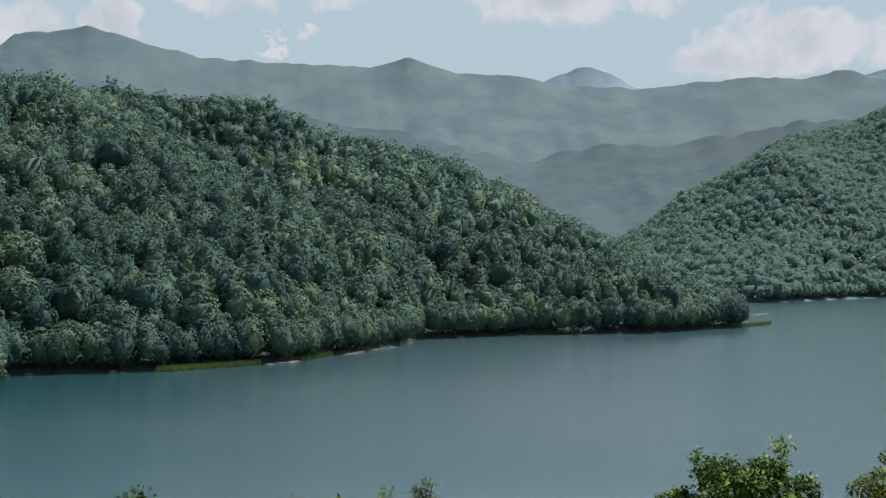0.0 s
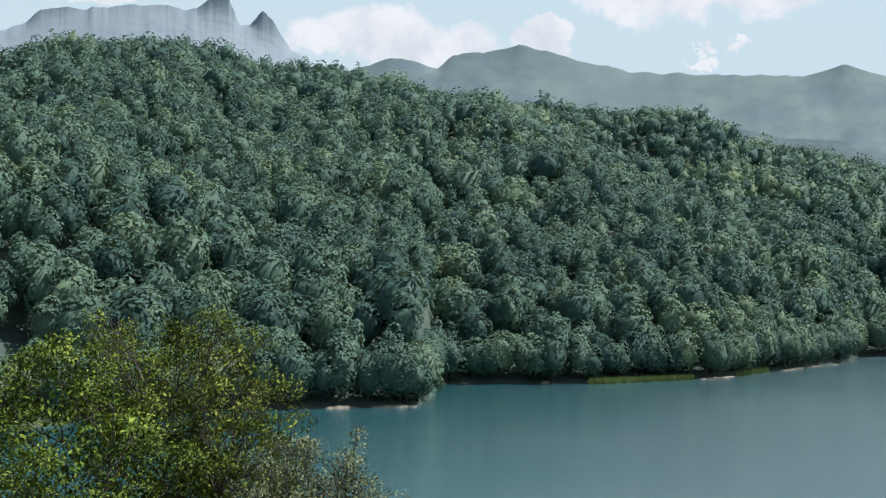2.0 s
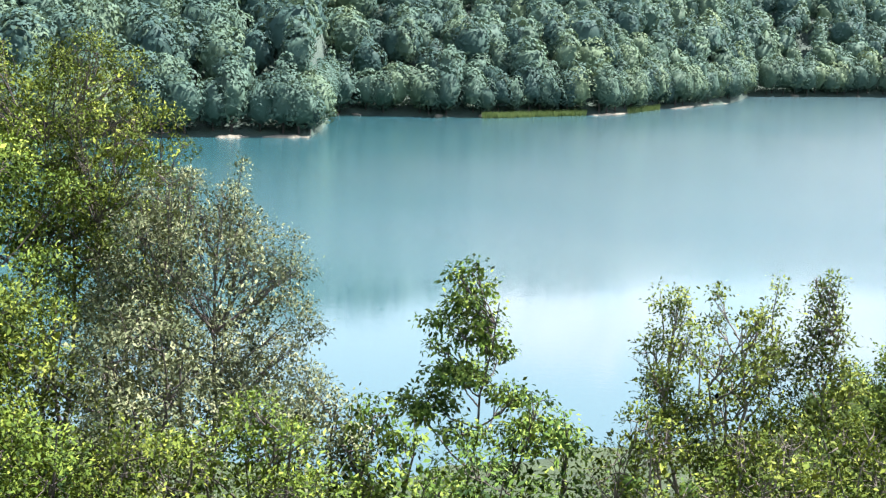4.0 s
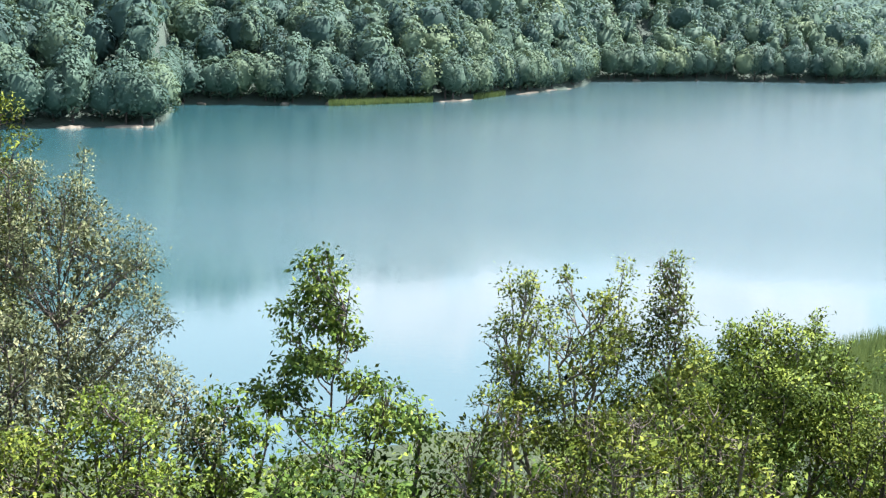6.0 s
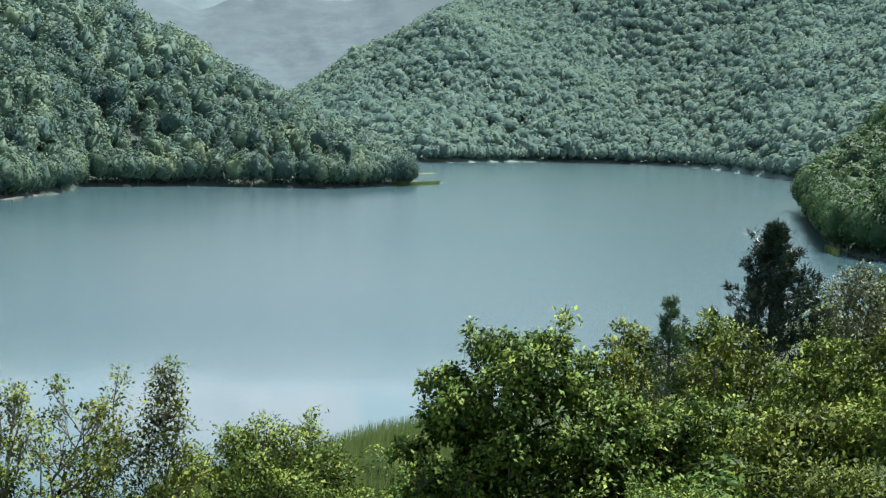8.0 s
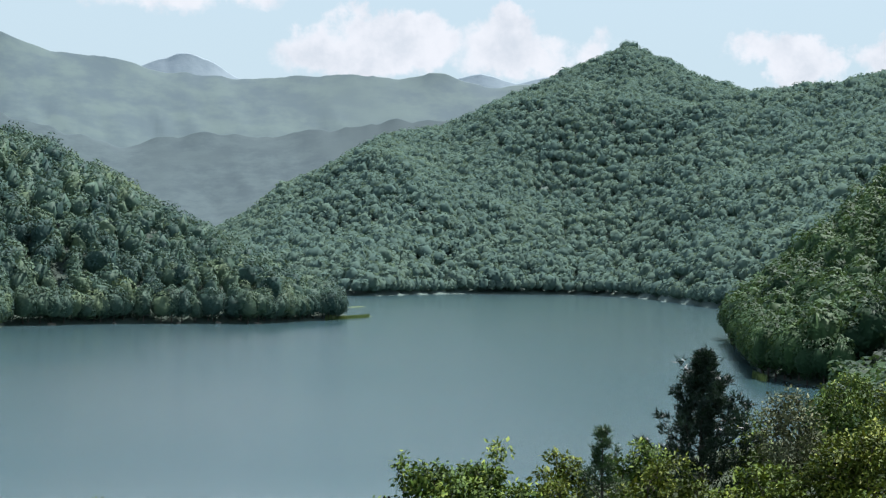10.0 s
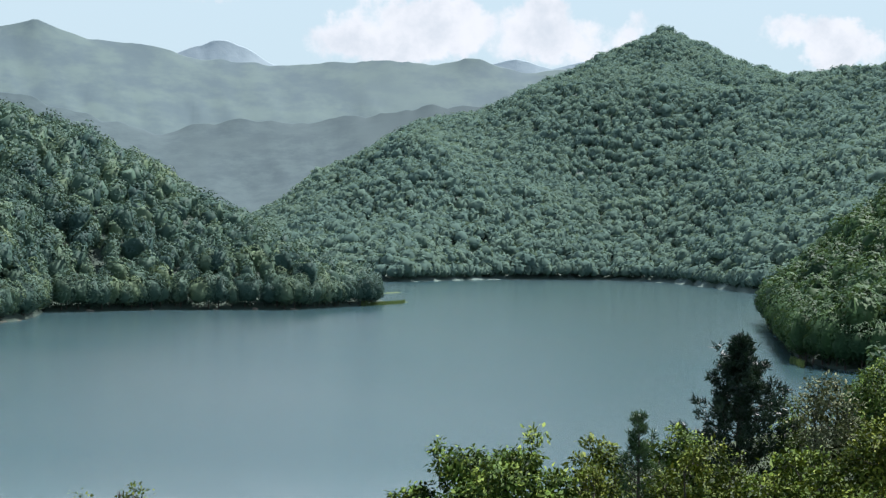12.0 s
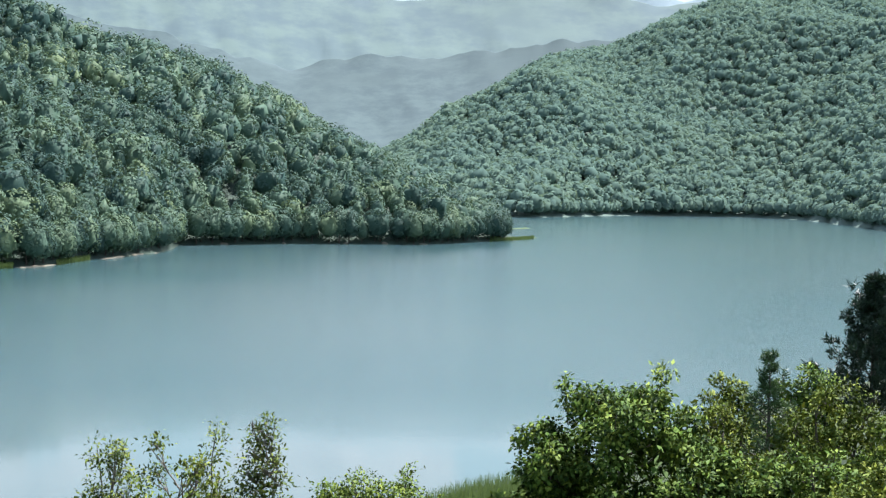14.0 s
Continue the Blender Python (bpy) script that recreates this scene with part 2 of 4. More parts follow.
def lattice_noise(x, y, seed=0):
    """Smooth value noise from -1 to 1 on arrays."""
    xi, yi = np.floor(x).astype(np.int64), np.floor(y).astype(np.int64)
    fx, fy = x - xi, y - yi
    fx, fy = fx * fx * (3 - 2 * fx), fy * fy * (3 - 2 * fy)

    def h(a, b):
        n = (a * 374761393 + b * 668265263 + seed * 982451653) & 0x7FFFFFFF
        n = ((n ^ (n >> 13)) * 1274126177) & 0x7FFFFFFF
        return ((n ^ (n >> 16)) & 0xFFFF) / 32767.5 - 1

    return (h(xi, yi) * (1 - fx) + h(xi + 1, yi) * fx) * (1 - fy) + (h(xi, yi + 1) * (1 - fx) + h(xi + 1, yi + 1) * fx) * fy


def fractal(x, y, octaves=4, seed=0, ridged=False):
    total, amp = 0.0, 1.0
    for k in range(octaves):
        v = lattice_noise(x * 2 ** k, y * 2 ** k, seed + k)
        total = total + amp * ((0.5 - np.abs(v)) * 2 if ridged else v)
        amp *= 0.5
    return total


def curve(points):
    """A smooth function through pairs (azimuth, value)."""
    a, v = np.array(points, float).T

    def f(az):
        i = np.clip(np.searchsorted(a, az) - 1, 0, len(a) - 2)
        t = np.clip((az - a[i]) / (a[i + 1] - a[i]), 0, 1)
        t = 0.5 * t + 0.5 * t * t * (3 - 2 * t)
        return v[i] * (1 - t) + v[i + 1] * t

    return f


def tan_d(v):
    return np.tan(np.radians(v))


# ---- the plan: distances and heights round the standing place, by azimuth (right of +y) ----
near_shore = curve([(-180, 400), (-60, 120), (-36, 95), (-16, 74), (-4, 82), (6, 96), (12, 111), (18, 138), (24, 180), (27, 205), (30, 222), (36, 250), (60, 300), (180, 400)])
shore_a = curve([(-60, 200), (-36, 250), (-26, 284), (-17.6, 292), (-17.0, 356), (-11.5, 360), (-6.2, 385), (-3.6, 426), (-1.6, 462), (-0.8, 514), (4.4, 546), (8.3, 557), (11.4, 606), (12.6, 700), (13.2, 2500)])
ridge_a_el = curve([(-60, 8.0), (-36, 8.2), (-31, 9.3), (-28, 9.7), (-21, 8.9), (-16.5, 7.7), (-13.5, 7.0), (-9, 6.7), (-6.6, 6.3), (-4.5, 5.3), (0.2, 4.7), (2.3, 3.85), (5.7, 2.15), (8.8, 0.75), (11, -0.25), (12.6, -1.3), (13.2, -2)])
ridge_a_d = curve([(-60, 600), (-36, 660), (-25, 720), (-14, 760), (-9, 900), (-6.6, 900), (-4.5, 840), (2, 800), (8, 720), (12.6, 715), (13.2, 715)])
shore_b = curve([(-10, 2600), (4, 1250), (12.4, 1053), (16.8, 1230), (20.7, 1290), (23, 1255), (26.5, 965), (30, 820), (60, 800)])
ridge_b_el = curve([(4, -1.0), (7.9, 1.7), (9.6, 3.0), (13.9, 5.2), (15.7, 5.5), (18.7, 6.9), (21.5, 8.15), (22.3, 8.5), (22.7, 8.75), (23.2, 8.45), (23.9, 8.15), (25.8, 7.3), (27.3, 6.9), (30, 6.95), (32.4, 7.5), (37, 8.2), (60, 7)])
ridge_b_d = curve([(4, 1700), (10, 1800), (16, 2100), (22.7, 2300), (28, 2100), (34, 2000), (60, 2000)])
shore_c = curve([(20, 900), (26.3, 620), (26.8, 540), (27.6, 415), (28.1, 345), (30, 322), (36, 300), (60, 300)])
ridge_c_el = curve([(26, -3.0), (26.8, -1.6), (27.8, -0.4), (29.2, 0.6), (30.2, 1.6), (31.2, 2.5), (32.5, 3.8), (36, 6.5), (60, 9)])


def rise(d, start, top, height, after=0.8):
    """The height of a slope that starts from the water at one distance, tops out at another and falls behind."""
    s = np.clip((d - start) / (top - start), -0.6, 1)
    up = np.where(s > 0, height * (0.25 * np.sin(s.clip(0, 1) * np.pi / 2) + 0.75 * s) + 1.2 * np.clip(s * 30, 0, 1), s * 40)
    back = np.clip(d - top, 0, None)
    return np.where(d > top, height + 1.2 - back * 0.25 * after, up)


def land(az, d):
    """The height of the ground at arrays of azimuth (degrees) and distance."""
    x, y = d * np.sin(np.radians(az)), d * np.cos(np.radians(az))
    s = near_shore(az)
    q = np.clip(1 - d / s, -1, 1)
    near = np.where(q > 0, 21.9 * q ** 2 + 0.25, q * 14)
    blend = np.clip((np.abs(az) - 60) / 50, 0, 1)
    near = near * (1 - blend) + (22.15 + 0.02 * d) * blend
    rough = fractal(x / 90, y / 90, 3, 5)
    ra, rb = ridge_a_d(az), ridge_b_d(az)
    a = rise(d, shore_a(az), ra, EYE + ra * tan_d(ridge_a_el(az)) - 18.5)
    creases = fractal(x / 170 + y / 400, y / 300, 3, 14, True)
    a = np.where(a > 1, a + (rough * 4.0 + creases * 12.0) * np.clip(a / 30, 0, 1) * np.clip((ra - d) / 150, 0, 1), a)
    a = np.where(az > 13.3, -6, a)
    b = rise(d, shore_b(az), rb, EYE + rb * tan_d(ridge_b_el(az)) - 16.5, 0.4)
    folds = fractal(x / 260, y / 420, 3, 9, True)
    b = np.where(b > 1, b + folds * np.clip(b / 60, 0, 1) * 16 * np.clip((rb - d) / 300, 0, 1), b)
    b = np.where(az < 3, -6, b)
    c = rise(d, shore_c(az), 600, EYE + 600 * tan_d(ridge_c_el(az)) - 12)
    c = np.where(az < 26, -6, c)
    z = np.maximum(np.maximum(near, a), np.maximum(b, c))
    far = np.clip((d - 2400) / 500, 0, 1)
    return np.maximum(z, -6) * (1 - far) + 10 * far


def build_ground():
    az = np.concatenate([np.arange(-180, -48, 4.0), np.arange(-48, 48, 0.8), np.arange(48, 180, 4.0)])
    d = np.concatenate([[0.3, 2, 5], np.geomspace(9, 270, 60), np.arange(273, 720, 4.0), np.geomspace(726, 1400, 60), np.geomspace(1425, 4950, 50)])
    A, D = np.meshgrid(az, d, indexing="xy")
    Z = land(A, D)
    v = np.stack([D * np.sin(np.radians(A)), D * np.cos(np.radians(A)), Z], -1).reshape(-1, 3)
    ring = np.arange(2, len(az))
    middle = np.stack([0 * ring + 1, ring, (ring + 1) % len(az)], -1)
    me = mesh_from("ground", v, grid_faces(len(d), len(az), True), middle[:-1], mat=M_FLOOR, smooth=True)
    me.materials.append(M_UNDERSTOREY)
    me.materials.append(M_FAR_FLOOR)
    # beyond 960 m the ground takes the haze-coloured material
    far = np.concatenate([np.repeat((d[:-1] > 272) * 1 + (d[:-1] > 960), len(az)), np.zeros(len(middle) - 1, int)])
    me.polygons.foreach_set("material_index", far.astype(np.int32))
    ob = new("ground", me)
    tagged(ob, "sloping forest floor of dark soil and leaf litter", "ground", kind="structure")
    az = np.arange(-180, 180, 3.0)
    d = np.geomspace(40, 3000, 40)
    A, D = np.meshgrid(az, d, indexing="xy")
    v = np.stack([D * np.sin(np.radians(A)), D * np.cos(np.radians(A)), 0 * A], -1).reshape(-1, 3)
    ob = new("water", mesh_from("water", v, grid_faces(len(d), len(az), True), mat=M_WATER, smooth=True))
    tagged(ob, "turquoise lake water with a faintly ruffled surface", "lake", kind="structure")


def build_range(name, profile, d0, d1, mat, label, az0, az1, step=0.2, crags=6.0, seed=3, base=0.0, rows=56, deep=6.0, sheer=9):
    """A mountain range: foot at d0, crest along the profile at d1, broken up by gullies."""
    az = np.arange(az0, az1, step)
    t = np.concatenate([np.linspace(0, 0.98, rows), [0.985, 0.99, 0.994, 0.997, 1.0, 1.04, 1.1]])
    A, T = np.meshgrid(az, t, indexing="xy")
    D = d0 + (d1 - d0) * T
    gentle = sum(profile(A + k) for k in np.linspace(-3, 3, 13)) / 13
    w = T.clip(0, 1) ** sheer
    top = EYE + d1 * tan_d(profile(A) * w + gentle * (1 - w)) + fractal(A * 1.6, A * 0 + seed, 4, seed) * crags * T.clip(0, 1) ** 20
    u = T.clip(0, 1)
    h = base + (top - base) * (0.30 * u + 0.70 * u ** 1.5)
    gullies = fractal(A * 0.5 + T * 1.1, T * 1.5 - A * 0.12, 4, seed + 11, True)
    h = h + gullies * deep * np.sin(np.pi * u) - np.where(T > 1, (T - 1) * 2000, 0)
    v = np.stack([D * np.sin(np.radians(A)), D * np.cos(np.radians(A)), h], -1).reshape(-1, 3)
    ob = new(name, mesh_from(name, v, grid_faces(len(t), len(az)), mat=mat, smooth=sheer < 30))
    return tagged(ob, label, "mountain", kind="structure")


build_ground()
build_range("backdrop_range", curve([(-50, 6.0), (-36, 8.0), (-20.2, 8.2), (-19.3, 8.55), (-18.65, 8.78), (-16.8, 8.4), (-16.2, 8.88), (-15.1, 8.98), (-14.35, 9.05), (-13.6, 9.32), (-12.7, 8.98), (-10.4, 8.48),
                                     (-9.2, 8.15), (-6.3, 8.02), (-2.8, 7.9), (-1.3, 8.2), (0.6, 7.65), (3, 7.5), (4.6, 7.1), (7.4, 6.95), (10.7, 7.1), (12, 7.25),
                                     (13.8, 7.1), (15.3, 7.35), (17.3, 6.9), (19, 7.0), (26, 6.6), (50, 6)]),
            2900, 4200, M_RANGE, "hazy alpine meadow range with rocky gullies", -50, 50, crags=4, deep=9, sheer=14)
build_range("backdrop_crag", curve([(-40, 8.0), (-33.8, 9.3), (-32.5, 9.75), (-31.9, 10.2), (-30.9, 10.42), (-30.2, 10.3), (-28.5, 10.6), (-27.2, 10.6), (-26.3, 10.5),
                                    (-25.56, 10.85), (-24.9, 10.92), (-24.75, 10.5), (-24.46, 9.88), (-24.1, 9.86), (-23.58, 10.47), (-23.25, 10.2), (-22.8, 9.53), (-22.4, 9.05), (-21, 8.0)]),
            3300, 4480, M_CRAG, "jagged limestone crag, haze in its colour", -40, -21, 0.06, 6, 21, deep=8, sheer=60)
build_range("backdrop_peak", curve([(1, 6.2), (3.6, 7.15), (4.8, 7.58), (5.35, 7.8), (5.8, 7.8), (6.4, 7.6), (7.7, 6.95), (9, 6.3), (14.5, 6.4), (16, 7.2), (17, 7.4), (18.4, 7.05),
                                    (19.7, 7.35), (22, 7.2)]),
            3700, 4700, M_PEAK, "far conical peak, haze in its colour", 1, 22, 0.1, 1.0, 31, deep=6)
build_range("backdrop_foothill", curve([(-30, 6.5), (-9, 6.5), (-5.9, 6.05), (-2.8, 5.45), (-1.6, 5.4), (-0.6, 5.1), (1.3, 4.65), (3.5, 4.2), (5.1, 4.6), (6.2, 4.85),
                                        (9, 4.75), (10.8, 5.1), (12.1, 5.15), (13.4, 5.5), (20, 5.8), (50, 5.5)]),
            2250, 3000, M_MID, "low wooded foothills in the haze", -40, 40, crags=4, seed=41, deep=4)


# ---- forest on the hills ----
def unit(v):
    return v / (np.linalg.norm(v, axis=-1, keepdims=True) + 1e-9)


def crown_template(rng, cards, size, slim=1.0, low=0.24, count=9, up=0.05, tilt=0.26, fine=1, jitter=0.09, fat=0.87, soft=0.5):
    """A crown for a tree of height 1: a lumpy hull round several lobes, with leaf sprays lying on it like shingles. Vertices, normals, triangles."""
    # a dome with bumps: one stout lobe in the middle and smaller ones round it
    half, mid_z = (1 - low) / 2, (1 + low) / 2
    lobes = [(0, 0, mid_z + half * 0.25, 0.26 * slim), (0, 0, mid_z - half * 0.2, 0.28 * slim)]
    for k in range(count):
        g = 0.95 - 1.55 * (k + rng.uniform(0.1, 0.9)) / count
        a = k * 2.4 + rng.uniform(-0.5, 0.5)
        ring = math.sqrt(1 - g * g)
        r = 0.155 * slim ** 0.8 * rng.uniform(0.75, 1.25)
        out = max(0.02, (0.30 * slim - r * 0.75) * ring) * rng.uniform(0.75, 1.35)
        lobes.append((out * math.cos(a), out * math.sin(a), mid_z + (half - r * 0.7) * g, r))
    lobes = np.array(lobes)
    bm = bmesh.new()
    bmesh.ops.create_icosphere(bm, subdivisions=fine, radius=1)
    ball = np.array([p.co for p in bm.verts])
    tris = np.array([[x.index for x in f.verts] for f in bm.faces])
    bm.free()
    way = ball @ np.array(Euler(rng.uniform(0, 6, 3)).to_matrix()).T
    mid = np.array([0, 0, (low + 0.9) / 2])
    # the hull: how far out the outermost lobe reaches along each direction
    to = lobes[None, :, :3] - mid
    along = (way[:, None] * to).sum(-1)
    inside = lobes[None, :, 3] ** 2 - (to ** 2).sum(-1) + along ** 2
    reach = np.where(inside > 0, along + np.sqrt(np.maximum(inside, 0)), 0.08)
    best = reach.argmax(1)
    hull = mid + way * (reach.max(1) * fat * (1 + 0.02 * rng.normal(size=len(way)).clip(-2, 2)))[:, None]
    face = unit(unit(hull - lobes[best, :3]) * (1 - soft) + way * soft + (0, 0, up) + rng.normal(size=way.shape) * jitter)
    # leaf sprays on the outside of the lobes, turned out and up to the light
    many = cards * 6
    pick = rng.choice(len(lobes), many, p=lobes[:, 3] ** 2 / (lobes[:, 3] ** 2).sum())
    axis = lobes[pick, :3] - mid
    way = unit(rng.normal(size=(many, 3)) + unit(axis) * 0.5 + (0, 0, 0.35))
    c = lobes[pick, :3] + way * lobes[pick, 3:] * rng.uniform(0.95, 1.07, (many, 1))
    depth = np.linalg.norm(c[:, None] - lobes[None, :, :3], axis=-1) / lobes[None, :, 3]
    depth[np.arange(many), pick] = 9
    keep = np.where(depth.min(1) > 0.93)[0][:cards]
    c, way = c[keep], way[keep]
    n = unit(way + (0, 0, 0.25) + rng.normal(size=c.shape) * tilt)
    light = unit(way * (1 - soft) + unit(c - mid * (1, 1, 0.8)) * soft + (0, 0, up) + rng.normal(size=c.shape) * jitter)
    u = unit(np.cross(n, rng.normal(size=c.shape)))
    w = np.cross(n, u)
    s = size * rng.uniform(0.6, 1.3, (len(c), 3, 1))
    leaf = np.stack([c + u * s[:, 0], c + (u * -0.5 + w * 0.87) * s[:, 1], c - (u * 0.5 + w * 0.87) * s[:, 2]], 1).reshape(-1, 3)
    return np.concatenate([leaf, hull]), np.concatenate([np.repeat(light, 3, axis=0), face]), np.concatenate([np.arange(len(leaf)).reshape(-1, 3), tris + len(leaf)])


def scatter(rng, az0, az1, d0, d1, spacing, keep):
    """Jittered places in a sector: azimuth, distance."""
    out_a, out_d = [], []
    d = d0
    while d < d1:
        n = int(np.radians(az1 - az0) * d / spacing)
        a = az0 + (np.arange(n) + rng.uniform(0, 1, n)) * (az1 - az0) / n
        out_a.append(a), out_d.append(d + rng.uniform(-0.5, 0.5, n) * spacing)
        d += spacing * 0.9
    a, d = np.concatenate(out_a), np.concatenate(out_d)
    ok = keep(a, d)
    return a[ok], d[ok]


def forest(name, label, az, d, height, templates, mat, rng, vary=0.15, wide=(1.0, 1.35), stand=0.16):
    """One object of many joined trees."""
    x, y, z = d * np.sin(np.radians(az)), d * np.cos(np.radians(az)), land(az, d)
    n = len(az)
    h = height * np.clip(rng.normal(0.95, vary, n), 0.55, 1.45) * (1 + stand * lattice_noise(x / 55, y / 55, 23))
    fat = rng.uniform(*wide, n)
    turn, kind, tone = rng.uniform(0, 6.283, n), rng.integers(0, len(templates), n), rng.uniform(0, 1, n)
    V, M, T, O, base = [], [], [], [], 0
    for k, (tv, tn, tt) in enumerate(templates):
        i = np.where(kind == k)[0]
        c, s = np.cos(turn[i])[:, None], np.sin(turn[i])[:, None]
        px, py = tv[:, 0][None] * fat[i][:, None], tv[:, 1][None] * fat[i][:, None]
        v = np.stack([(px * c - py * s) * h[i][:, None] + x[i][:, None], (px * s + py * c) * h[i][:, None] + y[i][:, None],
                      tv[:, 2][None] * h[i][:, None] + z[i][:, None] - 0.3], -1)
        nx, ny = tn[:, 0][None], tn[:, 1][None]
        M.append(np.stack([nx * c - ny * s, nx * s + ny * c, tn[:, 2][None] + 0 * c], -1).reshape(-1, 3))
        offs = base + np.arange(len(i))[:, None, None] * len(tv)
        V.append(v.reshape(-1, 3)), T.append((tt[None] + offs).reshape(-1, 3))
        O.append(np.repeat(tone[i], len(tv)))
        base += len(i) * len(tv)
    me = mesh_from(name, np.concatenate(V), None, np.concatenate(T), np.concatenate(O), mat, True, np.concatenate(M))
    return tagged(new(name, me), label, "forest", kind="stuff")


rng = np.random.default_rng(4)
def broad_set(cards, size, count, **more):
    """Round beech-like crowns, with some slim upright ones among them."""
    return ([crown_template(rng, cards, size, rng.uniform(0.82, 1.08), 0.14, count, **more) for _ in range(10)]
            + [crown_template(rng, int(cards * 0.8), size * 0.85, rng.uniform(0.52, 0.68), 0.12, count, **more) for _ in range(5)])


NEAR_BROAD, BROAD = broad_set(500, 0.034, 9), broad_set(270, 0.040, 8, fat=0.91)
SMALL = broad_set(120, 0.046, 8, fat=0.95, tilt=0.35)
FARS = [crown_template(rng, 30, 0.098, rng.uniform(0.9, 1.25), 0.2, 6, 0.35, tilt=0.2, fat=0.92, soft=0.7) for _ in range(16)]
SHORE = [crown_template(rng, 640, 0.032, rng.uniform(0.8, 1.15), 0.02, 13) for _ in range(12)]


def shore_trees(az, d, height, rng, mat):
    """The trees of the water's edge, each a thing with trunk and crown."""
    kinds = []
    for k, (v, n, t) in enumerate(SHORE):
        h = height * (0.75 + 0.45 * k / len(SHORE))
        root = thing("lakeside_tree", "round-crowned broadleaf tree at the water's edge", "tree", 0, 0, 0, group="trees along the far shore")
        line = np.array([(0, 0, -0.05), (0.01, 0, 0.15), (0, 0.01, 0.35), (0.01, 0.01, 0.7)]) * h
        tv, tf = tube(line, np.array([0.022, 0.018, 0.014, 0.004]) * h, 6)
        part("trunk", mesh_from("trunk", tv, tf, mat=M_BARK, smooth=True), root)
        me = mesh_from("crown", v * h, None, t, np.full(len(v), (k * 5 % 12 + 0.5) / len(SHORE)), mat, True, n)
        part("crown", me, root)
        kinds.append(root)
    used = set()
    for a, r in zip(az, d):
        k = int(rng.integers(0, len(kinds)))
        z = float(land(np.array([a]), np.array([r]))[0])
        m = pose(r * math.sin(radians(a)), r * math.cos(radians(a)), max(z, 0.0) - 0.2, 0, 0, rng.uniform(0, 360))
        if k in used:
            copy_thing(kinds[k], m)
        else:
            kinds[k].matrix_basis = m
            used.add(k)


def tube(points, radii, sides=5):
    p = np.array(points, float)
    n = len(p)
    t = unit(np.gradient(p, axis=0))
    ref = np.where(np.abs(t[:, 2:3]) > 0.9, [[1.0, 0, 0]], [[0, 0, 1.0]])
    u = unit(np.cross(t, ref))
    w = np.cross(t, u)
    a = np.arange(sides) * 6.28318 / sides
    ring = p[:, None] + (u[:, None] * np.cos(a)[None, :, None] + w[:, None] * np.sin(a)[None, :, None]) * np.array(radii)[:, None, None]
    return ring.reshape(-1, 3), grid_faces(n, sides, True)


def along_shore(shore, az0, az1, gap, inset, rng):
    """Places spaced evenly along a shoreline: azimuth, distance."""
    a = np.linspace(az0, az1, 4000)
    r = shore(a) + inset
    x, y = r * np.sin(np.radians(a)), r * np.cos(np.radians(a))
    run = np.concatenate([[0], np.cumsum(np.hypot(np.diff(x), np.diff(y)))])
    n = int(run[-1] / gap)
    at = np.interp((np.arange(n) + rng.uniform(0.2, 0.8, n)) * gap, run, a)
    return at, shore(at) + inset + rng.uniform(-0.6, 1.2, n)


a, d = scatter(rng, -35.6, 13, 280, 440, 6.3, lambda a, d: (d > shore_a(a) + 4.0) & (d < ridge_a_d(a) + 8) & (a < 11.8))
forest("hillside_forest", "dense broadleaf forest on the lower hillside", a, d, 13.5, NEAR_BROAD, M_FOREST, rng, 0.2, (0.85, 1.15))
a, d = scatter(rng, -35.6, 13, 440, 960, 6.8, lambda a, d: (d > shore_a(a) + 4.5) & (d < ridge_a_d(a) + 8) & (a < 11.8))
upper = d > 600
middle = ~upper
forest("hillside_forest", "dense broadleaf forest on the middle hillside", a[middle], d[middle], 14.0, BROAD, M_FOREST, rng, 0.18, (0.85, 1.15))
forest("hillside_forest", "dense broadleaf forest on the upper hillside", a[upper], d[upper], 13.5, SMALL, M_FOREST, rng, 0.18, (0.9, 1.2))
a1, d1 = along_shore(shore_a, -35, 11.8, 4.4, 1.2, rng)
a2, d2 = along_shore(shore_c, 26.8, 31.5, 4.6, 1.3, rng)
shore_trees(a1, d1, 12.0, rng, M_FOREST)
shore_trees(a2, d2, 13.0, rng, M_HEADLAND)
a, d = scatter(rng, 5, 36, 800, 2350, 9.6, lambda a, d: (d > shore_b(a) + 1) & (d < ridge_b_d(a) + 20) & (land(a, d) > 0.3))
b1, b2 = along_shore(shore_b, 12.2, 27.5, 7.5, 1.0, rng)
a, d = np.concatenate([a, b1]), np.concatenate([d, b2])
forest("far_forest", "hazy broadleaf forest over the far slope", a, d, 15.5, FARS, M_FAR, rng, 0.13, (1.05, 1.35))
a, d = scatter(rng, 26.7, 36.5, 300, 620, 6.8, lambda a, d: (d > shore_c(a) + 4) & (land(a, d) > 0.2))
forest("headland_forest", "dark broadleaf forest on the near headland", a, d, 14.0, BROAD, M_HEADLAND, rng)
a, d = scatter(rng, 30.5, 40, 140, 240, 5.0, lambda a, d: d < near_shore(a) - 3)
forest("shore_thicket", "dark broadleaf thicket along the near shore", a, d, 10.5, BROAD, M_HEADLAND, rng)


# ---- near trees ----
class Wood:
    """Gathers tubes into one mesh."""

    def __init__(self):
        self.v, self.f, self.n = [], [], 0

    def add(self, points, radii, sides=5):
        v, f = tube(points, radii, sides)
        self.v.append(v), self.f.append(f + self.n)
        self.n += len(v)

    def mesh(self, name, mat):
        return mesh_from(name, np.concatenate(self.v), np.concatenate(self.f), mat=mat, smooth=True)


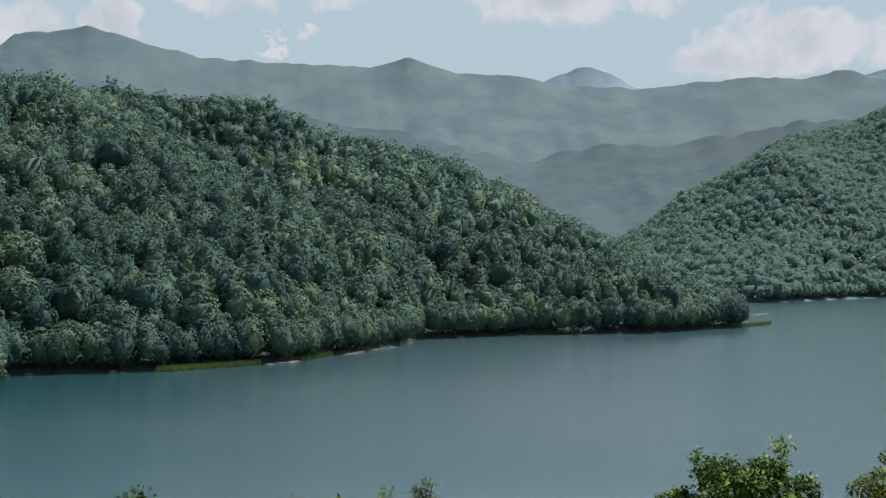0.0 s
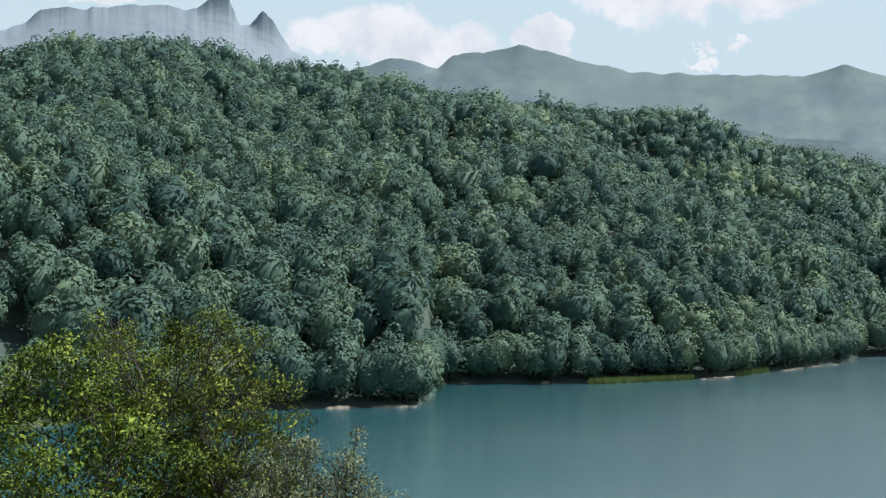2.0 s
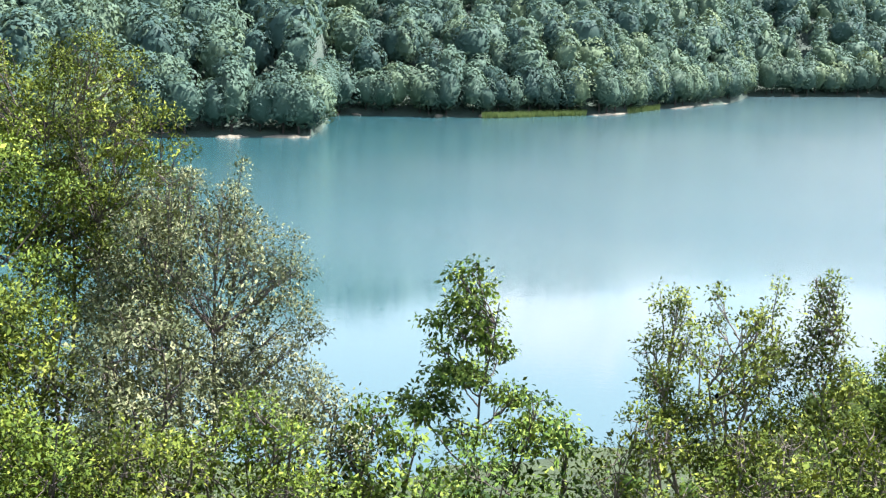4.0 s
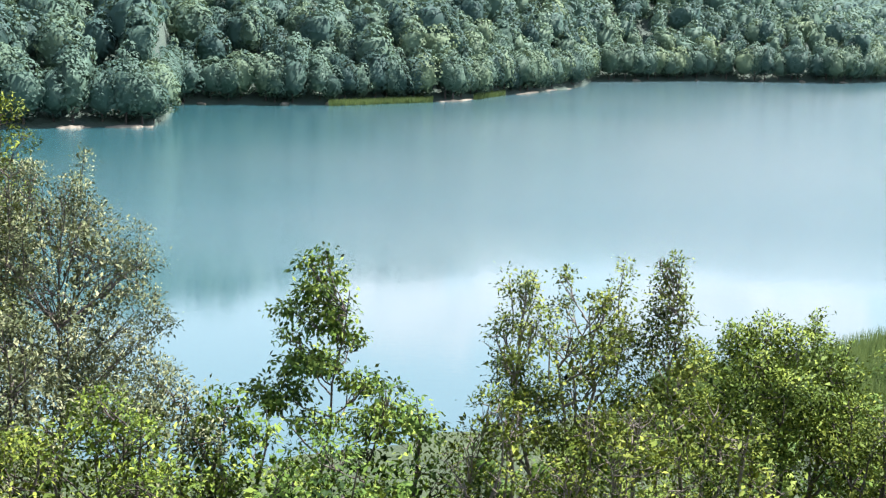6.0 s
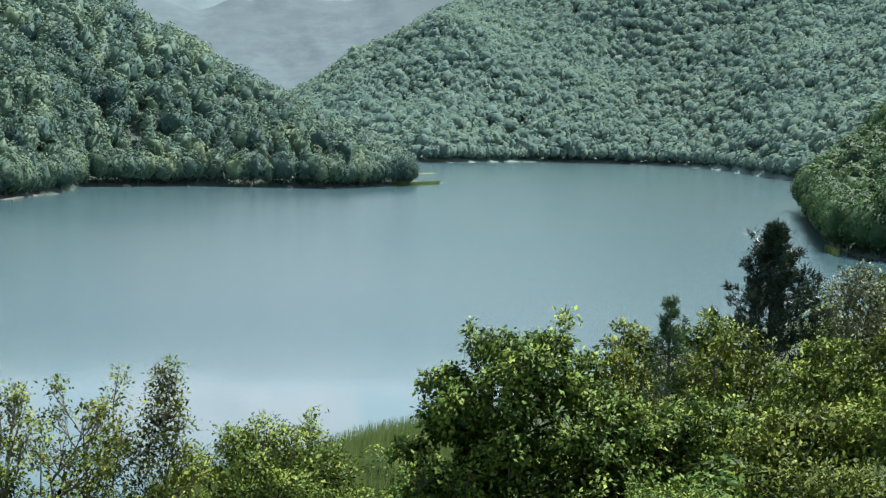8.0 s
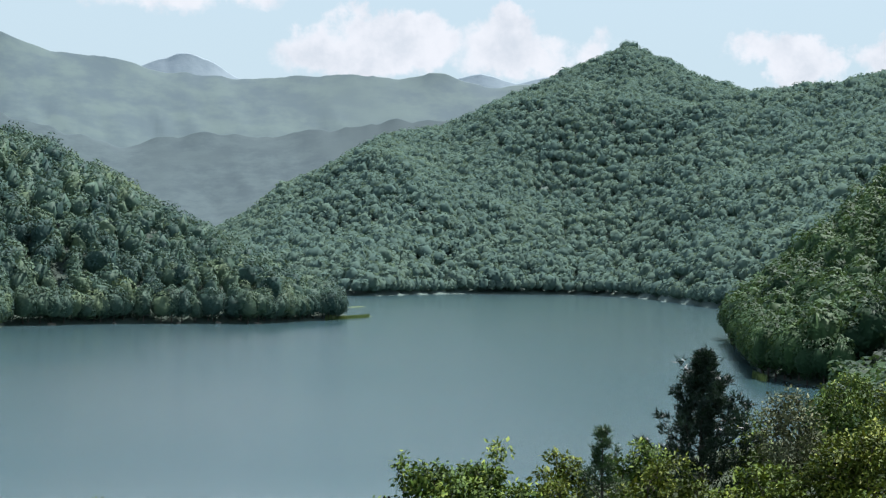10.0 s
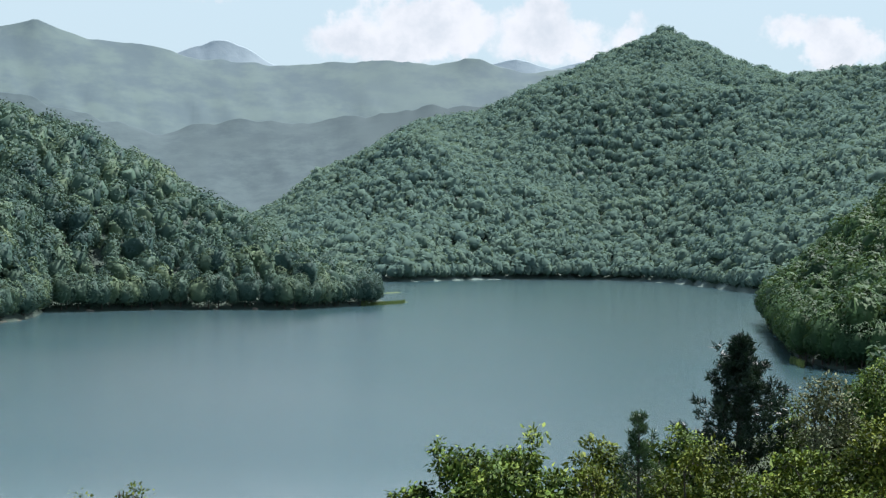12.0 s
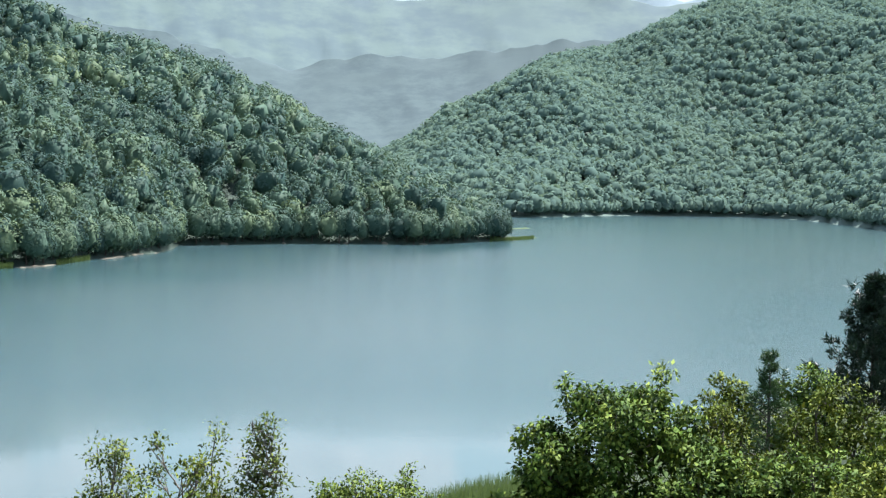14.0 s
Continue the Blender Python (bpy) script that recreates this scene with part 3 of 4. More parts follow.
def bough(rng, start, way, length, bend, steps=6, wobble=0.06):
    """A bending line of points; bend lifts (or drops) its end."""
    p, w = np.array(start, float), np.array(way, float)
    out = [p.copy()]
    for _ in range(steps):
        w = unit(w + np.array([0, 0, bend / steps]) + rng.normal(size=3) * wobble)
        p = p + w * length / steps
        out.append(p.copy())
    return np.array(out)


def leaves_mesh(name, rng, centres, outs, count, reach, length, width, droop, mat):
    """Pointed leaves, count round each centre, facing up and out of the crown."""
    centres = np.array(centres)
    c, out = np.repeat(centres, count, axis=0), np.repeat(np.array(outs), count, axis=0)
    n = len(c)
    off = rng.normal(size=(n, 3)) * reach * (1, 1, 0.8)
    p = c + off
    ax = unit(unit(off) * 0.6 + out * 0.5 + rng.normal(size=(n, 3)) * 0.55 + (0, 0, -droop))
    nn = rng.normal(size=(n, 3)) * 0.45 + out * 0.6 + (0, 0, 0.7)
    u = unit(np.cross(ax, nn))
    L = length * rng.uniform(0.6, 1.3, (n, 1))
    Wd = width * rng.uniform(0.7, 1.2, (n, 1))
    fold = unit(np.cross(u, ax)) * Wd * 0.15
    v = np.stack([p, p + ax * L * 0.45 + u * Wd * 0.5 + fold, p + ax * L, p + ax * L * 0.45 - u * Wd * 0.5 + fold], 1).reshape(-1, 3)
    tone = np.repeat(np.repeat(rng.uniform(0, 1, len(centres)), count), 4)
    light = unit(unit(out) + (0, 0, 0.15) + rng.normal(size=(n, 3)) * 0.25)
    return mesh_from(name, v, np.arange(n * 4).reshape(-1, 4), tone=tone, mat=mat, smooth=True, normals=np.repeat(light, 4, axis=0))


def crown_width(shape, g):
    """The crown's relative half width at the relative height g."""
    if shape == "spire":
        return 1.0 - 0.82 * g ** 0.8
    if shape == "spread":
        return 0.45 + 0.55 * math.sin(math.pi * min(1, 0.15 + 0.7 * g))
    if shape == "mound":
        return math.sqrt(max(0.04, 1 - g ** 3 * 0.95))
    return math.sqrt(max(0.06, 1 - (2 * g - 0.9) ** 2 * 0.85))


def broadleaf(name, label, category, az, dist, top_el, radius, mat, seed, shape="round", lobes=20, size=0.34, foot=-18.0, dense=10.0, count=14,
              length=0.15, width=0.08, reach=0.12, droop=0.4, stems=1, thick=0.13, twigs=6, bare=0, wood=None, flat=0.8, shoots=0, inner=8):
    """A tree or bush: stems, limbs that end in lobes of twigs, and leaves all over the lobes. bare: number of leafless twiggy limbs."""
    rng = np.random.default_rng(seed)
    wood = wood or M_BARK
    x, y = dist * math.sin(radians(az)), dist * math.cos(radians(az))
    z = float(land(np.array([az]), np.array([dist]))[0])
    h = EYE + dist * math.tan(radians(top_el)) - z
    low = max(0.05, (EYE + dist * math.tan(radians(foot)) - z) / h)
    root = thing(name, label, category, x, y, z - 0.1)
    lines = []
    for s in range(stems):
        sa = s * 6.283 / stems + rng.uniform(-0.4, 0.4)
        off = 0.0 if stems == 1 else radius * 0.4
        k = np.linspace(0, 1, 10)
        line = np.stack([math.cos(sa) * off * k ** 0.8, math.sin(sa) * off * k ** 0.8, k * h * (0.92 if s == 0 else rng.uniform(0.7, 0.88))], -1)
        line[1:, :2] += np.cumsum(rng.normal(size=(9, 2)) * 0.012 * h, axis=0)
        stem = Wood()
        stem.add(line, np.linspace(thick, 0.012, len(line)), 7)
        part("trunk" if stems == 1 else "stem", stem.mesh("trunk", wood), root)
        lines.append(line)
    tips, outs = [line[-1] for line in lines], [np.array([0, 0, 1.0]) for line in lines]
    for k in range(lobes + bare):
        leafy = k < lobes
        g = (k + rng.uniform(0.2, 0.8)) / lobes if leafy else rng.uniform(0.5, 1.0)
        a = k * 2.39996 + rng.uniform(-0.35, 0.35)
        rl = radius * size * rng.uniform(0.6, 1.3) * (1.1 - 0.35 * g)
        r = max(0.0, radius * crown_width(shape, g) - rl * 0.8) * rng.uniform(0.7, 1.15)
        c = np.array([r * math.cos(a), r * math.sin(a), h * low + (h * (1 - low) - rl * flat * 0.9) * g])
        line = lines[int(np.argmin([np.hypot(*(L[5, :2] - c[:2])) for L in lines]))]
        zs = max(h * 0.05, min(line[-1, 2] * 0.95, c[2] - 0.55 * np.hypot(*c[:2]) - 0.1))
        b = np.array([np.interp(zs, line[:, 2], line[:, 0]), np.interp(zs, line[:, 2], line[:, 1]), zs])
        t = np.linspace(0, 1, 7)[:, None]
        mid = (b + c) / 2 + (0, 0, -0.12 * np.linalg.norm(c - b))
        limb = b * (1 - t) ** 2 + mid * 2 * t * (1 - t) + c * t * t + rng.normal(size=(7, 3)) * 0.03 * np.sin(t * 3.1)
        W = Wood()
        W.add(limb, np.linspace(max(0.02, thick * 0.4 * (1.1 - 0.7 * g)), 0.012, 7), 5)
        for j in range(twigs if leafy else 9):
            e = unit(rng.normal(size=3) + (0, 0, 0.35)) * rl * (0.9 if leafy else 1.3) * (1, 1, flat) + c
            q = limb[int(rng.integers(3, 7))]
            W.add(np.array([q, (q + e) / 2 + rng.normal(size=3) * 0.06 * rl, e]), [0.016, 0.010, 0.004], 4)
            if not leafy:
                for _ in range(3):
                    o = q + (e - q) * rng.uniform(0.4, 0.9)
                    W.add(np.array([o, o + rng.normal(size=3) * 0.18 * rl + (0, 0, 0.1 * rl)]), [0.007, 0.003], 3)
        part("limb", W.mesh("limb", wood), root)
        if leafy:
            n = max(5, int(dense * 6 * rl * rl))
            dirs = unit(rng.normal(size=(n, 3)) + (0, 0, 0.6))
            outs.extend(dirs)
            tips.extend(c + dirs * rl * rng.uniform(0.55, 1.05, (n, 1)) * (1, 1, flat))
    for k in range(shoots):
        a, g = k * 2.39996 + rng.uniform(-0.5, 0.5), 1 - 0.8 * ((k + 0.3) / shoots)
        r = radius * crown_width(shape, g) * 0.85
        b = np.array([r * math.cos(a), r * math.sin(a), h * low + h * (1 - low) * g - 0.35])
        e = b + np.array([0.15 * math.cos(a), 0.15 * math.sin(a), 1.0]) * rng.uniform(0.6, 1.0)
        W = Wood()
        W.add(np.array([b - (0, 0, 0.5), b, (b + e) / 2, e]), [0.02, 0.016, 0.012, 0.006], 4)
        part("shoot", W.mesh("shoot", wood), root)
        for j in range(14):
            p = b + (e - b) * rng.uniform(0.1, 1.05) + rng.normal(size=3) * 0.14
            tips.append(p), outs.append(unit(p - b))
    part("foliage", leaves_mesh("foliage", rng, tips, outs, count, reach, length, width, droop, mat), root)
    if inner:
        n = int(inner * lobes)
        g, a = rng.uniform(0.0, 0.85, n), rng.uniform(0, 6.283, n)
        r = radius * np.array([crown_width(shape, k) for k in g]) * np.sqrt(rng.uniform(0, 0.5, n))
        c = np.stack([r * np.cos(a), r * np.sin(a), h * low + h * (1 - low) * g * 0.95], -1)
        part("inner_foliage", leaves_mesh("inner_foliage", rng, c, unit(c - (0, 0, h * low)), 5, reach * 1.8, length * 1.7, width * 1.9, droop, mat), root)
    return root


def conifer(name, label, az, dist, top_el, radius, mat, seed, whorls=11, per=6, low=0.22, blade=0.32, wide=0.05, tufts=7, spikes=13, up=0.5, taper=0.95):
    """A conifer: straight trunk, whorls of limbs that turn up at their ends, and tufts of needles."""
    rng = np.random.default_rng(seed)
    x, y = dist * math.sin(radians(az)), dist * math.cos(radians(az))
    z = float(land(np.array([az]), np.array([dist]))[0])
    h = EYE + dist * math.tan(radians(top_el)) - z
    root = thing(name, label, "conifer", x, y, z - 0.1)
    line = np.stack([rng.normal(size=12).cumsum() * 0.03, rng.normal(size=12).cumsum() * 0.03, np.linspace(0, h * 0.98, 12)], -1)
    W = Wood()
    W.add(line, np.linspace(0.022 * h, 0.02, 12), 8)
    part("trunk", W.mesh("trunk", M_BARK), root)
    tips, ways = [line[-1]], [np.array([0, 0, 1.0])]
    for k in range(whorls):
        g = (k + 0.3) / whorls
        zz = h * (low + (0.97 - low) * g)
        for j in range(per):
            a = j * 6.283 / per + k * 0.8 + rng.uniform(-0.35, 0.35)
            span = radius * (1.05 - g) ** taper * rng.uniform(0.45, 1.2)
            b = np.array([np.interp(zz, line[:, 2], line[:, 0]), np.interp(zz, line[:, 2], line[:, 1]), zz + rng.uniform(-0.3, 0.3)])
            limb = bough(rng, b, unit(np.array([math.cos(a), math.sin(a), 0.15 + 0.5 * g])), span, up, 6, 0.06)
            W = Wood()
            W.add(limb, np.linspace(0.05 * (1.2 - g), 0.012, 7), 5)
            part("limb", W.mesh("limb", M_BARK), root)
            for m in range(tufts):
                i = 2 + 4.0 * (m + 0.5) / tufts
                p = limb[int(i)] + (limb[min(6, int(i) + 1)] - limb[int(i)]) * (i % 1)
                side = rng.normal(size=3) * 0.09 * span
                tips.append(p + side + (0, 0, 0.1)), ways.append(unit(np.array([math.cos(a) * 0.6, math.sin(a) * 0.6, 0.8])))
            tips.append(limb[-1]), ways.append(unit(np.array([math.cos(a) * 0.4, math.sin(a) * 0.4, 1.0])))
    tips, ways = np.repeat(np.array(tips), spikes, 0), np.repeat(np.array(ways), spikes, 0)
    n = len(tips)
    p = tips + rng.normal(size=(n, 3)) * blade * 0.35
    ax = unit(ways * 0.8 + rng.normal(size=(n, 3)) * 0.7)
    u = unit(np.cross(ax, rng.normal(size=(n, 3)))) * wide * 0.5
    L = ax * blade * rng.uniform(0.7, 1.2, (n, 1))
    v = np.stack([p - u, p + u, p + L + u * 0.4, p + L - u * 0.4], 1).reshape(-1, 3)
    tone = np.repeat(rng.uniform(0, 1, n // spikes), spikes * 4)
    part("foliage", mesh_from("foliage", v, np.arange(n * 4).reshape(-1, 4), tone=tone, mat=mat), root)
    return root


# the slope below the standing place, from its left end to its right
broadleaf("broadleaf_tree", "bright green broadleaf tree with dark branching limbs", "tree", -32.0, 42, -1.6, 4.3, M_LEAF_BRIGHT, 1, "round", 46, 0.25, -15, 12, shoots=8, stems=3, length=0.126, width=0.072, inner=14)
broadleaf("willow_tree", "spreading tree with thin olive leaves and bare twigs", "tree", -27.3, 47, -0.6, 3.6, M_LEAF_OLIVE, 2, "spread", 48, 0.25, -9, 11, stems=3, length=0.118, width=0.052, bare=8, inner=14)
broadleaf("willow_tree", "leaning tree with olive leaves and dark twigs", "tree", -24.9, 45, -3.2, 2.9, M_LEAF_OLIVE, 51, "spread", 36, 0.25, -12, 12, stems=3, length=0.118, width=0.052, bare=6, inner=14)
broadleaf("willow_tree", "grey-green bushy tree with narrow leaves", "tree", -21.9, 40, -5.8, 3.6, M_LEAF_GREY, 3, "mound", 50, 0.25, -16, 14, shoots=8, stems=3, length=0.111, width=0.052, bare=8, inner=14)
broadleaf("bush", "olive green bush below taller trees", "bush", -29.3, 34, -10.2, 2.9, M_LEAF_OLIVE, 21, "mound", 18, 0.42, -19, 7, stems=3, length=0.126, width=0.068)
broadleaf("bush", "grey-green bush below taller trees", "bush", -24.6, 33, -10.8, 2.6, M_LEAF_GREY, 22, "mound", 18, 0.42, -19, 7, stems=3, length=0.126, width=0.060)
broadleaf("bush", "fresh green bush below taller trees", "bush", -35.0, 36, -8.5, 2.8, M_LEAF_BRIGHT, 23, "mound", 18, 0.42, -19, 7, stems=3, length=0.126, width=0.068)
broadleaf("bush", "fresh green bush on the slope", "bush", -19.4, 30, -14.2, 2.3, M_LEAF_BRIGHT, 24, "mound", 16, 0.42, -22, 7, stems=3, length=0.111, width=0.060)
broadleaf("bush", "grey-green bush at the edge of taller trees", "bush", -17.6, 33, -13.4, 1.9, M_LEAF_GREY, 54, "mound", 20, 0.36, -21, 9, stems=3, length=0.115, width=0.056, inner=12)
broadleaf("bush", "olive bush on the slope", "bush", -24.0, 28, -15.0, 2.3, M_LEAF_OLIVE, 41, "mound", 16, 0.42, -23, 7, stems=3, length=0.111, width=0.060)
broadleaf("bush", "bright green bush on the slope", "bush", -29.0, 28, -14.6, 2.5, M_LEAF_BRIGHT, 42, "mound", 16, 0.42, -22, 7, stems=3, length=0.111, width=0.060)
broadleaf("young_tree", "young slender tree with drooping leaf clusters", "tree", -11.2, 36, -9.1, 2.5, M_LEAF_DARK, 4, "spire", 19, 0.27, -16.0, 11, length=0.150, width=0.085, droop=0.8, thick=0.08, flat=0.34, inner=0)
broadleaf("bush", "dark green bush with drooping leaves", "bush", -14.6, 33, -14.3, 1.8, M_LEAF_DARK, 25, "mound", 16, 0.40, -22, 7, stems=2, length=0.148, width=0.080, droop=0.9)
broadleaf("bush", "dark green bush with drooping leaves", "bush", -8.2, 33, -13.9, 1.7, M_LEAF_DARK, 26, "mound", 16, 0.40, -22, 7, stems=2, length=0.148, width=0.080, droop=0.9)
broadleaf("bush", "green bush below a young tree", "bush", -11.4, 29, -16.2, 2.0, M_LEAF_DARK, 43, "mound", 14, 0.42, -23, 7, stems=2, length=0.133, width=0.072, droop=0.9)
broadleaf("shrub", "sparse shrub with pale green leaves and dry twigs", "shrub", -1.3, 34, -9.9, 1.9, M_LEAF_OLIVE, 5, "spread", 34, 0.23, -17, 26, inner=3, stems=4, length=0.110, width=0.055, shoots=6, bare=6, wood=M_TWIG)
broadleaf("shrub", "sparse shrub with a tall leafy spire", "shrub", 2.5, 35, -9.0, 1.7, M_LEAF_OLIVE, 12, "spire", 30, 0.20, -17, 26, inner=3, stems=1, length=0.110, width=0.055, bare=4, wood=M_TWIG, thick=0.06)
broadleaf("shrub", "low tangled shrub with dry stems", "shrub", -4.0, 31, -14.2, 1.7, M_LEAF_OLIVE, 27, "mound", 16, 0.40, -22, 7, stems=4, bare=6, wood=M_TWIG, length=0.111, width=0.060)
broadleaf("shrub", "low tangled shrub with dry stems", "shrub", 0.6, 30, -14.6, 2.1, M_LEAF_OLIVE, 28, "mound", 18, 0.40, -22, 7, stems=4, bare=6, wood=M_TWIG, length=0.111, width=0.060)
broadleaf("shrub", "low tangled shrub with dry stems", "shrub", 4.6, 32, -14.0, 1.8, M_LEAF_OLIVE, 44, "mound", 16, 0.40, -22, 7, stems=4, bare=4, wood=M_TWIG, length=0.111, width=0.060)
broadleaf("bush", "dense rounded yellow-green bush", "bush", 6.8, 40, -11.3, 3.0, M_LEAF_BRIGHT, 6, "mound", 34, 0.28, -16.5, 14, stems=3, length=0.118, width=0.068, shoots=5)
broadleaf("bush", "olive bush beside the reeds", "bush", 10.4, 38, -13.8, 2.0, M_LEAF_OLIVE, 29, "mound", 18, 0.40, -20, 7, stems=3, length=0.111, width=0.060)
broadleaf("walnut_tree", "dense dark green walnut-like tree", "tree", 16.6, 45, -7.4, 4.1, M_LEAF_DARK, 7, "mound", 40, 0.27, -15.5, 14, length=0.175, width=0.113, droop=0.7, flat=0.6, shoots=12)
broadleaf("bush", "dark green bush against a larger tree", "bush", 13.0, 42, -12.4, 1.7, M_LEAF_DARK, 30, "mound", 16, 0.40, -20, 7, stems=2, length=0.166, width=0.102)
broadleaf("bush", "green bush in a dense thicket", "bush", 20.6, 46, -9.8, 2.3, M_LEAF_BRIGHT, 31, "mound", 18, 0.40, -17, 8, stems=3, length=0.149, width=0.092)
broadleaf("bush", "olive bush in a dense thicket", "bush", 20.4, 60, -7.9, 2.0, M_LEAF_OLIVE, 32, "mound", 16, 0.40, -14, 7, stems=3, length=0.175, width=0.102)
broadleaf("bush", "olive green bush in a dense thicket", "bush", 24.4, 60, -7.0, 3.0, M_LEAF_OLIVE, 8, "mound", 22, 0.36, -14, 7, stems=3, length=0.175, width=0.113)
broadleaf("bush", "green bush in a dense thicket", "bush", 28.0, 57, -7.0, 2.8, M_LEAF_BRIGHT, 33, "mound", 22, 0.36, -14, 7, stems=3, length=0.175, width=0.113)
broadleaf("bush", "yellow-green bush in a dense thicket", "bush", 32.0, 55, -5.4, 3.2, M_LEAF_OLIVE, 9, "mound", 22, 0.36, -14, 7, stems=3, length=0.175, width=0.113)
broadleaf("bush", "dark green bush in a dense thicket", "bush", 23.6, 47, -9.3, 2.5, M_LEAF_DARK, 34, "mound", 18, 0.40, -17, 7, stems=3, length=0.166, width=0.102)
broadleaf("bush", "olive bush in a dense thicket", "bush", 27.6, 44, -9.6, 2.8, M_LEAF_OLIVE, 35, "mound", 20, 0.38, -17, 7, stems=3, length=0.157, width=0.092)
broadleaf("bush", "yellow-green bush in a dense thicket", "bush", 32.5, 43, -8.0, 3.0, M_LEAF_BRIGHT, 36, "mound", 20, 0.38, -17, 7, stems=3, length=0.157, width=0.092)
broadleaf("bush", "green bush behind a young larch", "bush", 20.6, 78, -6.9, 2.4, M_LEAF_OLIVE, 52, "mound", 18, 0.38, -12, 6, stems=3, length=0.224, width=0.141)
broadleaf("bush", "dark green bush behind a young larch", "bush", 23.6, 80, -6.4, 2.8, M_LEAF_DARK, 53, "mound", 20, 0.38, -12, 6, stems=3, length=0.224, width=0.141)
broadleaf("silver_tree", "silvery grey-green round tree", "tree", 29.1, 100, -4.2, 2.6, M_LEAF_GREY, 10, "round", 20, 0.34, -8, 5, stems=2, length=0.222, width=0.128, reach=0.25)
broadleaf("broadleaf_tree", "green tree behind a dark pine", "tree", 27.7, 112, -5.2, 2.4, M_LEAF_DARK, 37, "round", 16, 0.38, -9, 4, stems=2, length=0.252, width=0.152, reach=0.25)
broadleaf("broadleaf_tree", "dark broadleaf tree on the lake shore", "tree", 31.2, 135, -3.6, 4.0, M_LEAF_DARK, 38, "round", 20, 0.36, -8, 3, stems=2, length=0.296, width=0.176, reach=0.3)
broadleaf("broadleaf_tree", "tall broadleaf tree at the edge of a thicket", "tree", 34.2, 90, -2.0, 4.4, M_LEAF_OLIVE, 39, "round", 24, 0.32, -9, 4, stems=2, length=0.222, width=0.128, reach=0.25)
broadleaf("bush", "olive bush low on the slope", "bush", 29.6, 33, -12.0, 2.4, M_LEAF_OLIVE, 45, "mound", 18, 0.40, -22, 7, stems=3, length=0.118, width=0.064)
broadleaf("bush", "dark green bush low on the slope", "bush", 23.0, 35, -13.0, 2.2, M_LEAF_DARK, 46, "mound", 18, 0.40, -22, 7, stems=3, length=0.118, width=0.064)
broadleaf("bush", "bright green bush low on the slope", "bush", 17.5, 34, -14.5, 2.2, M_LEAF_BRIGHT, 47, "mound", 18, 0.40, -22, 7, stems=3, length=0.118, width=0.064)
broadleaf("bush", "grey-green bush low on the slope", "bush", -34.0, 30, -12.5, 2.4, M_LEAF_OLIVE, 48, "mound", 18, 0.40, -22, 7, stems=3, length=0.118, width=0.064)
conifer("pine_tree", "dark pine with upturned limbs", 25.8, 110, -2.9, 5.6, M_NEEDLE, 11, whorls=11, per=6, low=0.22, tufts=9, spikes=30, blade=0.42, wide=0.09, up=0.5)
conifer("larch_tree", "slender young larch above the thicket", 22.0, 74, -6.1, 2.6, M_LARCH, 13, whorls=13, per=6, low=0.12, tufts=6, spikes=10, blade=0.24, wide=0.05, up=0.35, taper=0.7)


# ---- undergrowth, reeds and shore strips ----
rng = np.random.default_rng(60)
LOW = [crown_template(rng, 190, 0.05, 1.6, 0.1, 7, fat=0.6, jitter=0.4, tilt=0.5) for _ in range(6)]
a, d = scatter(rng, -38, 38, 40, 110, 3.3, lambda a, d: d < near_shore(a) - 9)
forest("undergrowth", "low leafy undergrowth over the near slope", a, d, 2.2, LOW, M_LEAF_DARK, rng)

def blades(rng, az, d, tall, wide):
    n = len(az)
    p = np.stack([d * np.sin(np.radians(az)), d * np.cos(np.radians(az)), np.maximum(land(az, d), -0.2)], -1)
    lean = rng.normal(size=(n, 3)) * (0.14, 0.14, 0) + (0.05, 0, 1)
    L = unit(lean) * (tall * rng.uniform(0.6, 1.15, n))[:, None]
    a = rng.uniform(0, 3.14, n)
    u = np.stack([np.cos(a), np.sin(a), 0 * a], -1) * wide * 0.5
    v = np.stack([p - u, p + u, p + L + u * 0.15, p + L - u * 0.15], 1).reshape(-1, 3)
    return v, np.arange(n * 4).reshape(-1, 4), np.repeat(rng.uniform(0, 1, n), 4)


rng = np.random.default_rng(77)
n = 26000
a = rng.uniform(2.0, 15.0, n)
d = near_shore(a) - 22 * rng.uniform(0, 1, n) ** 1.2 + 1.5
v, f, tone = blades(rng, a, d, 1.9, 0.07)
tagged(new("reeds", mesh_from("reeds", v, f, tone=tone, mat=M_REED)), "tall green reed bed along the near shore", "reeds", kind="stuff")


def strip(name, label, category, shore, az0, az1, inset, wide, tall, mat, seed=0, steps=40):
    """A low bank along a shoreline, tapering at both ends."""
    a = np.linspace(az0, az1, steps)
    k = np.linspace(0, 1, steps)
    taper = np.sqrt(np.clip(np.sin(np.pi * k), 0.02, 1)) * (0.8 + 0.35 * lattice_noise(k * 7 + seed, k * 0))
    rows = []
    for off, up in ((-0.5, -0.25), (-0.38, 0.5), (-0.1, 1.0), (0.3, 0.9), (0.5, -0.25)):
        r = shore(a) + inset + off * wide * taper
        rows.append(np.stack([r * np.sin(np.radians(a)), r * np.cos(np.radians(a)), np.where(up > 0, up * tall * taper, up) + 0 * a], -1))
    v = np.stack(rows, 0).reshape(-1, 3)
    ob = new(name, mesh_from(name, v, grid_faces(5, steps), mat=mat, smooth=True))
    return tagged(ob, label, category)


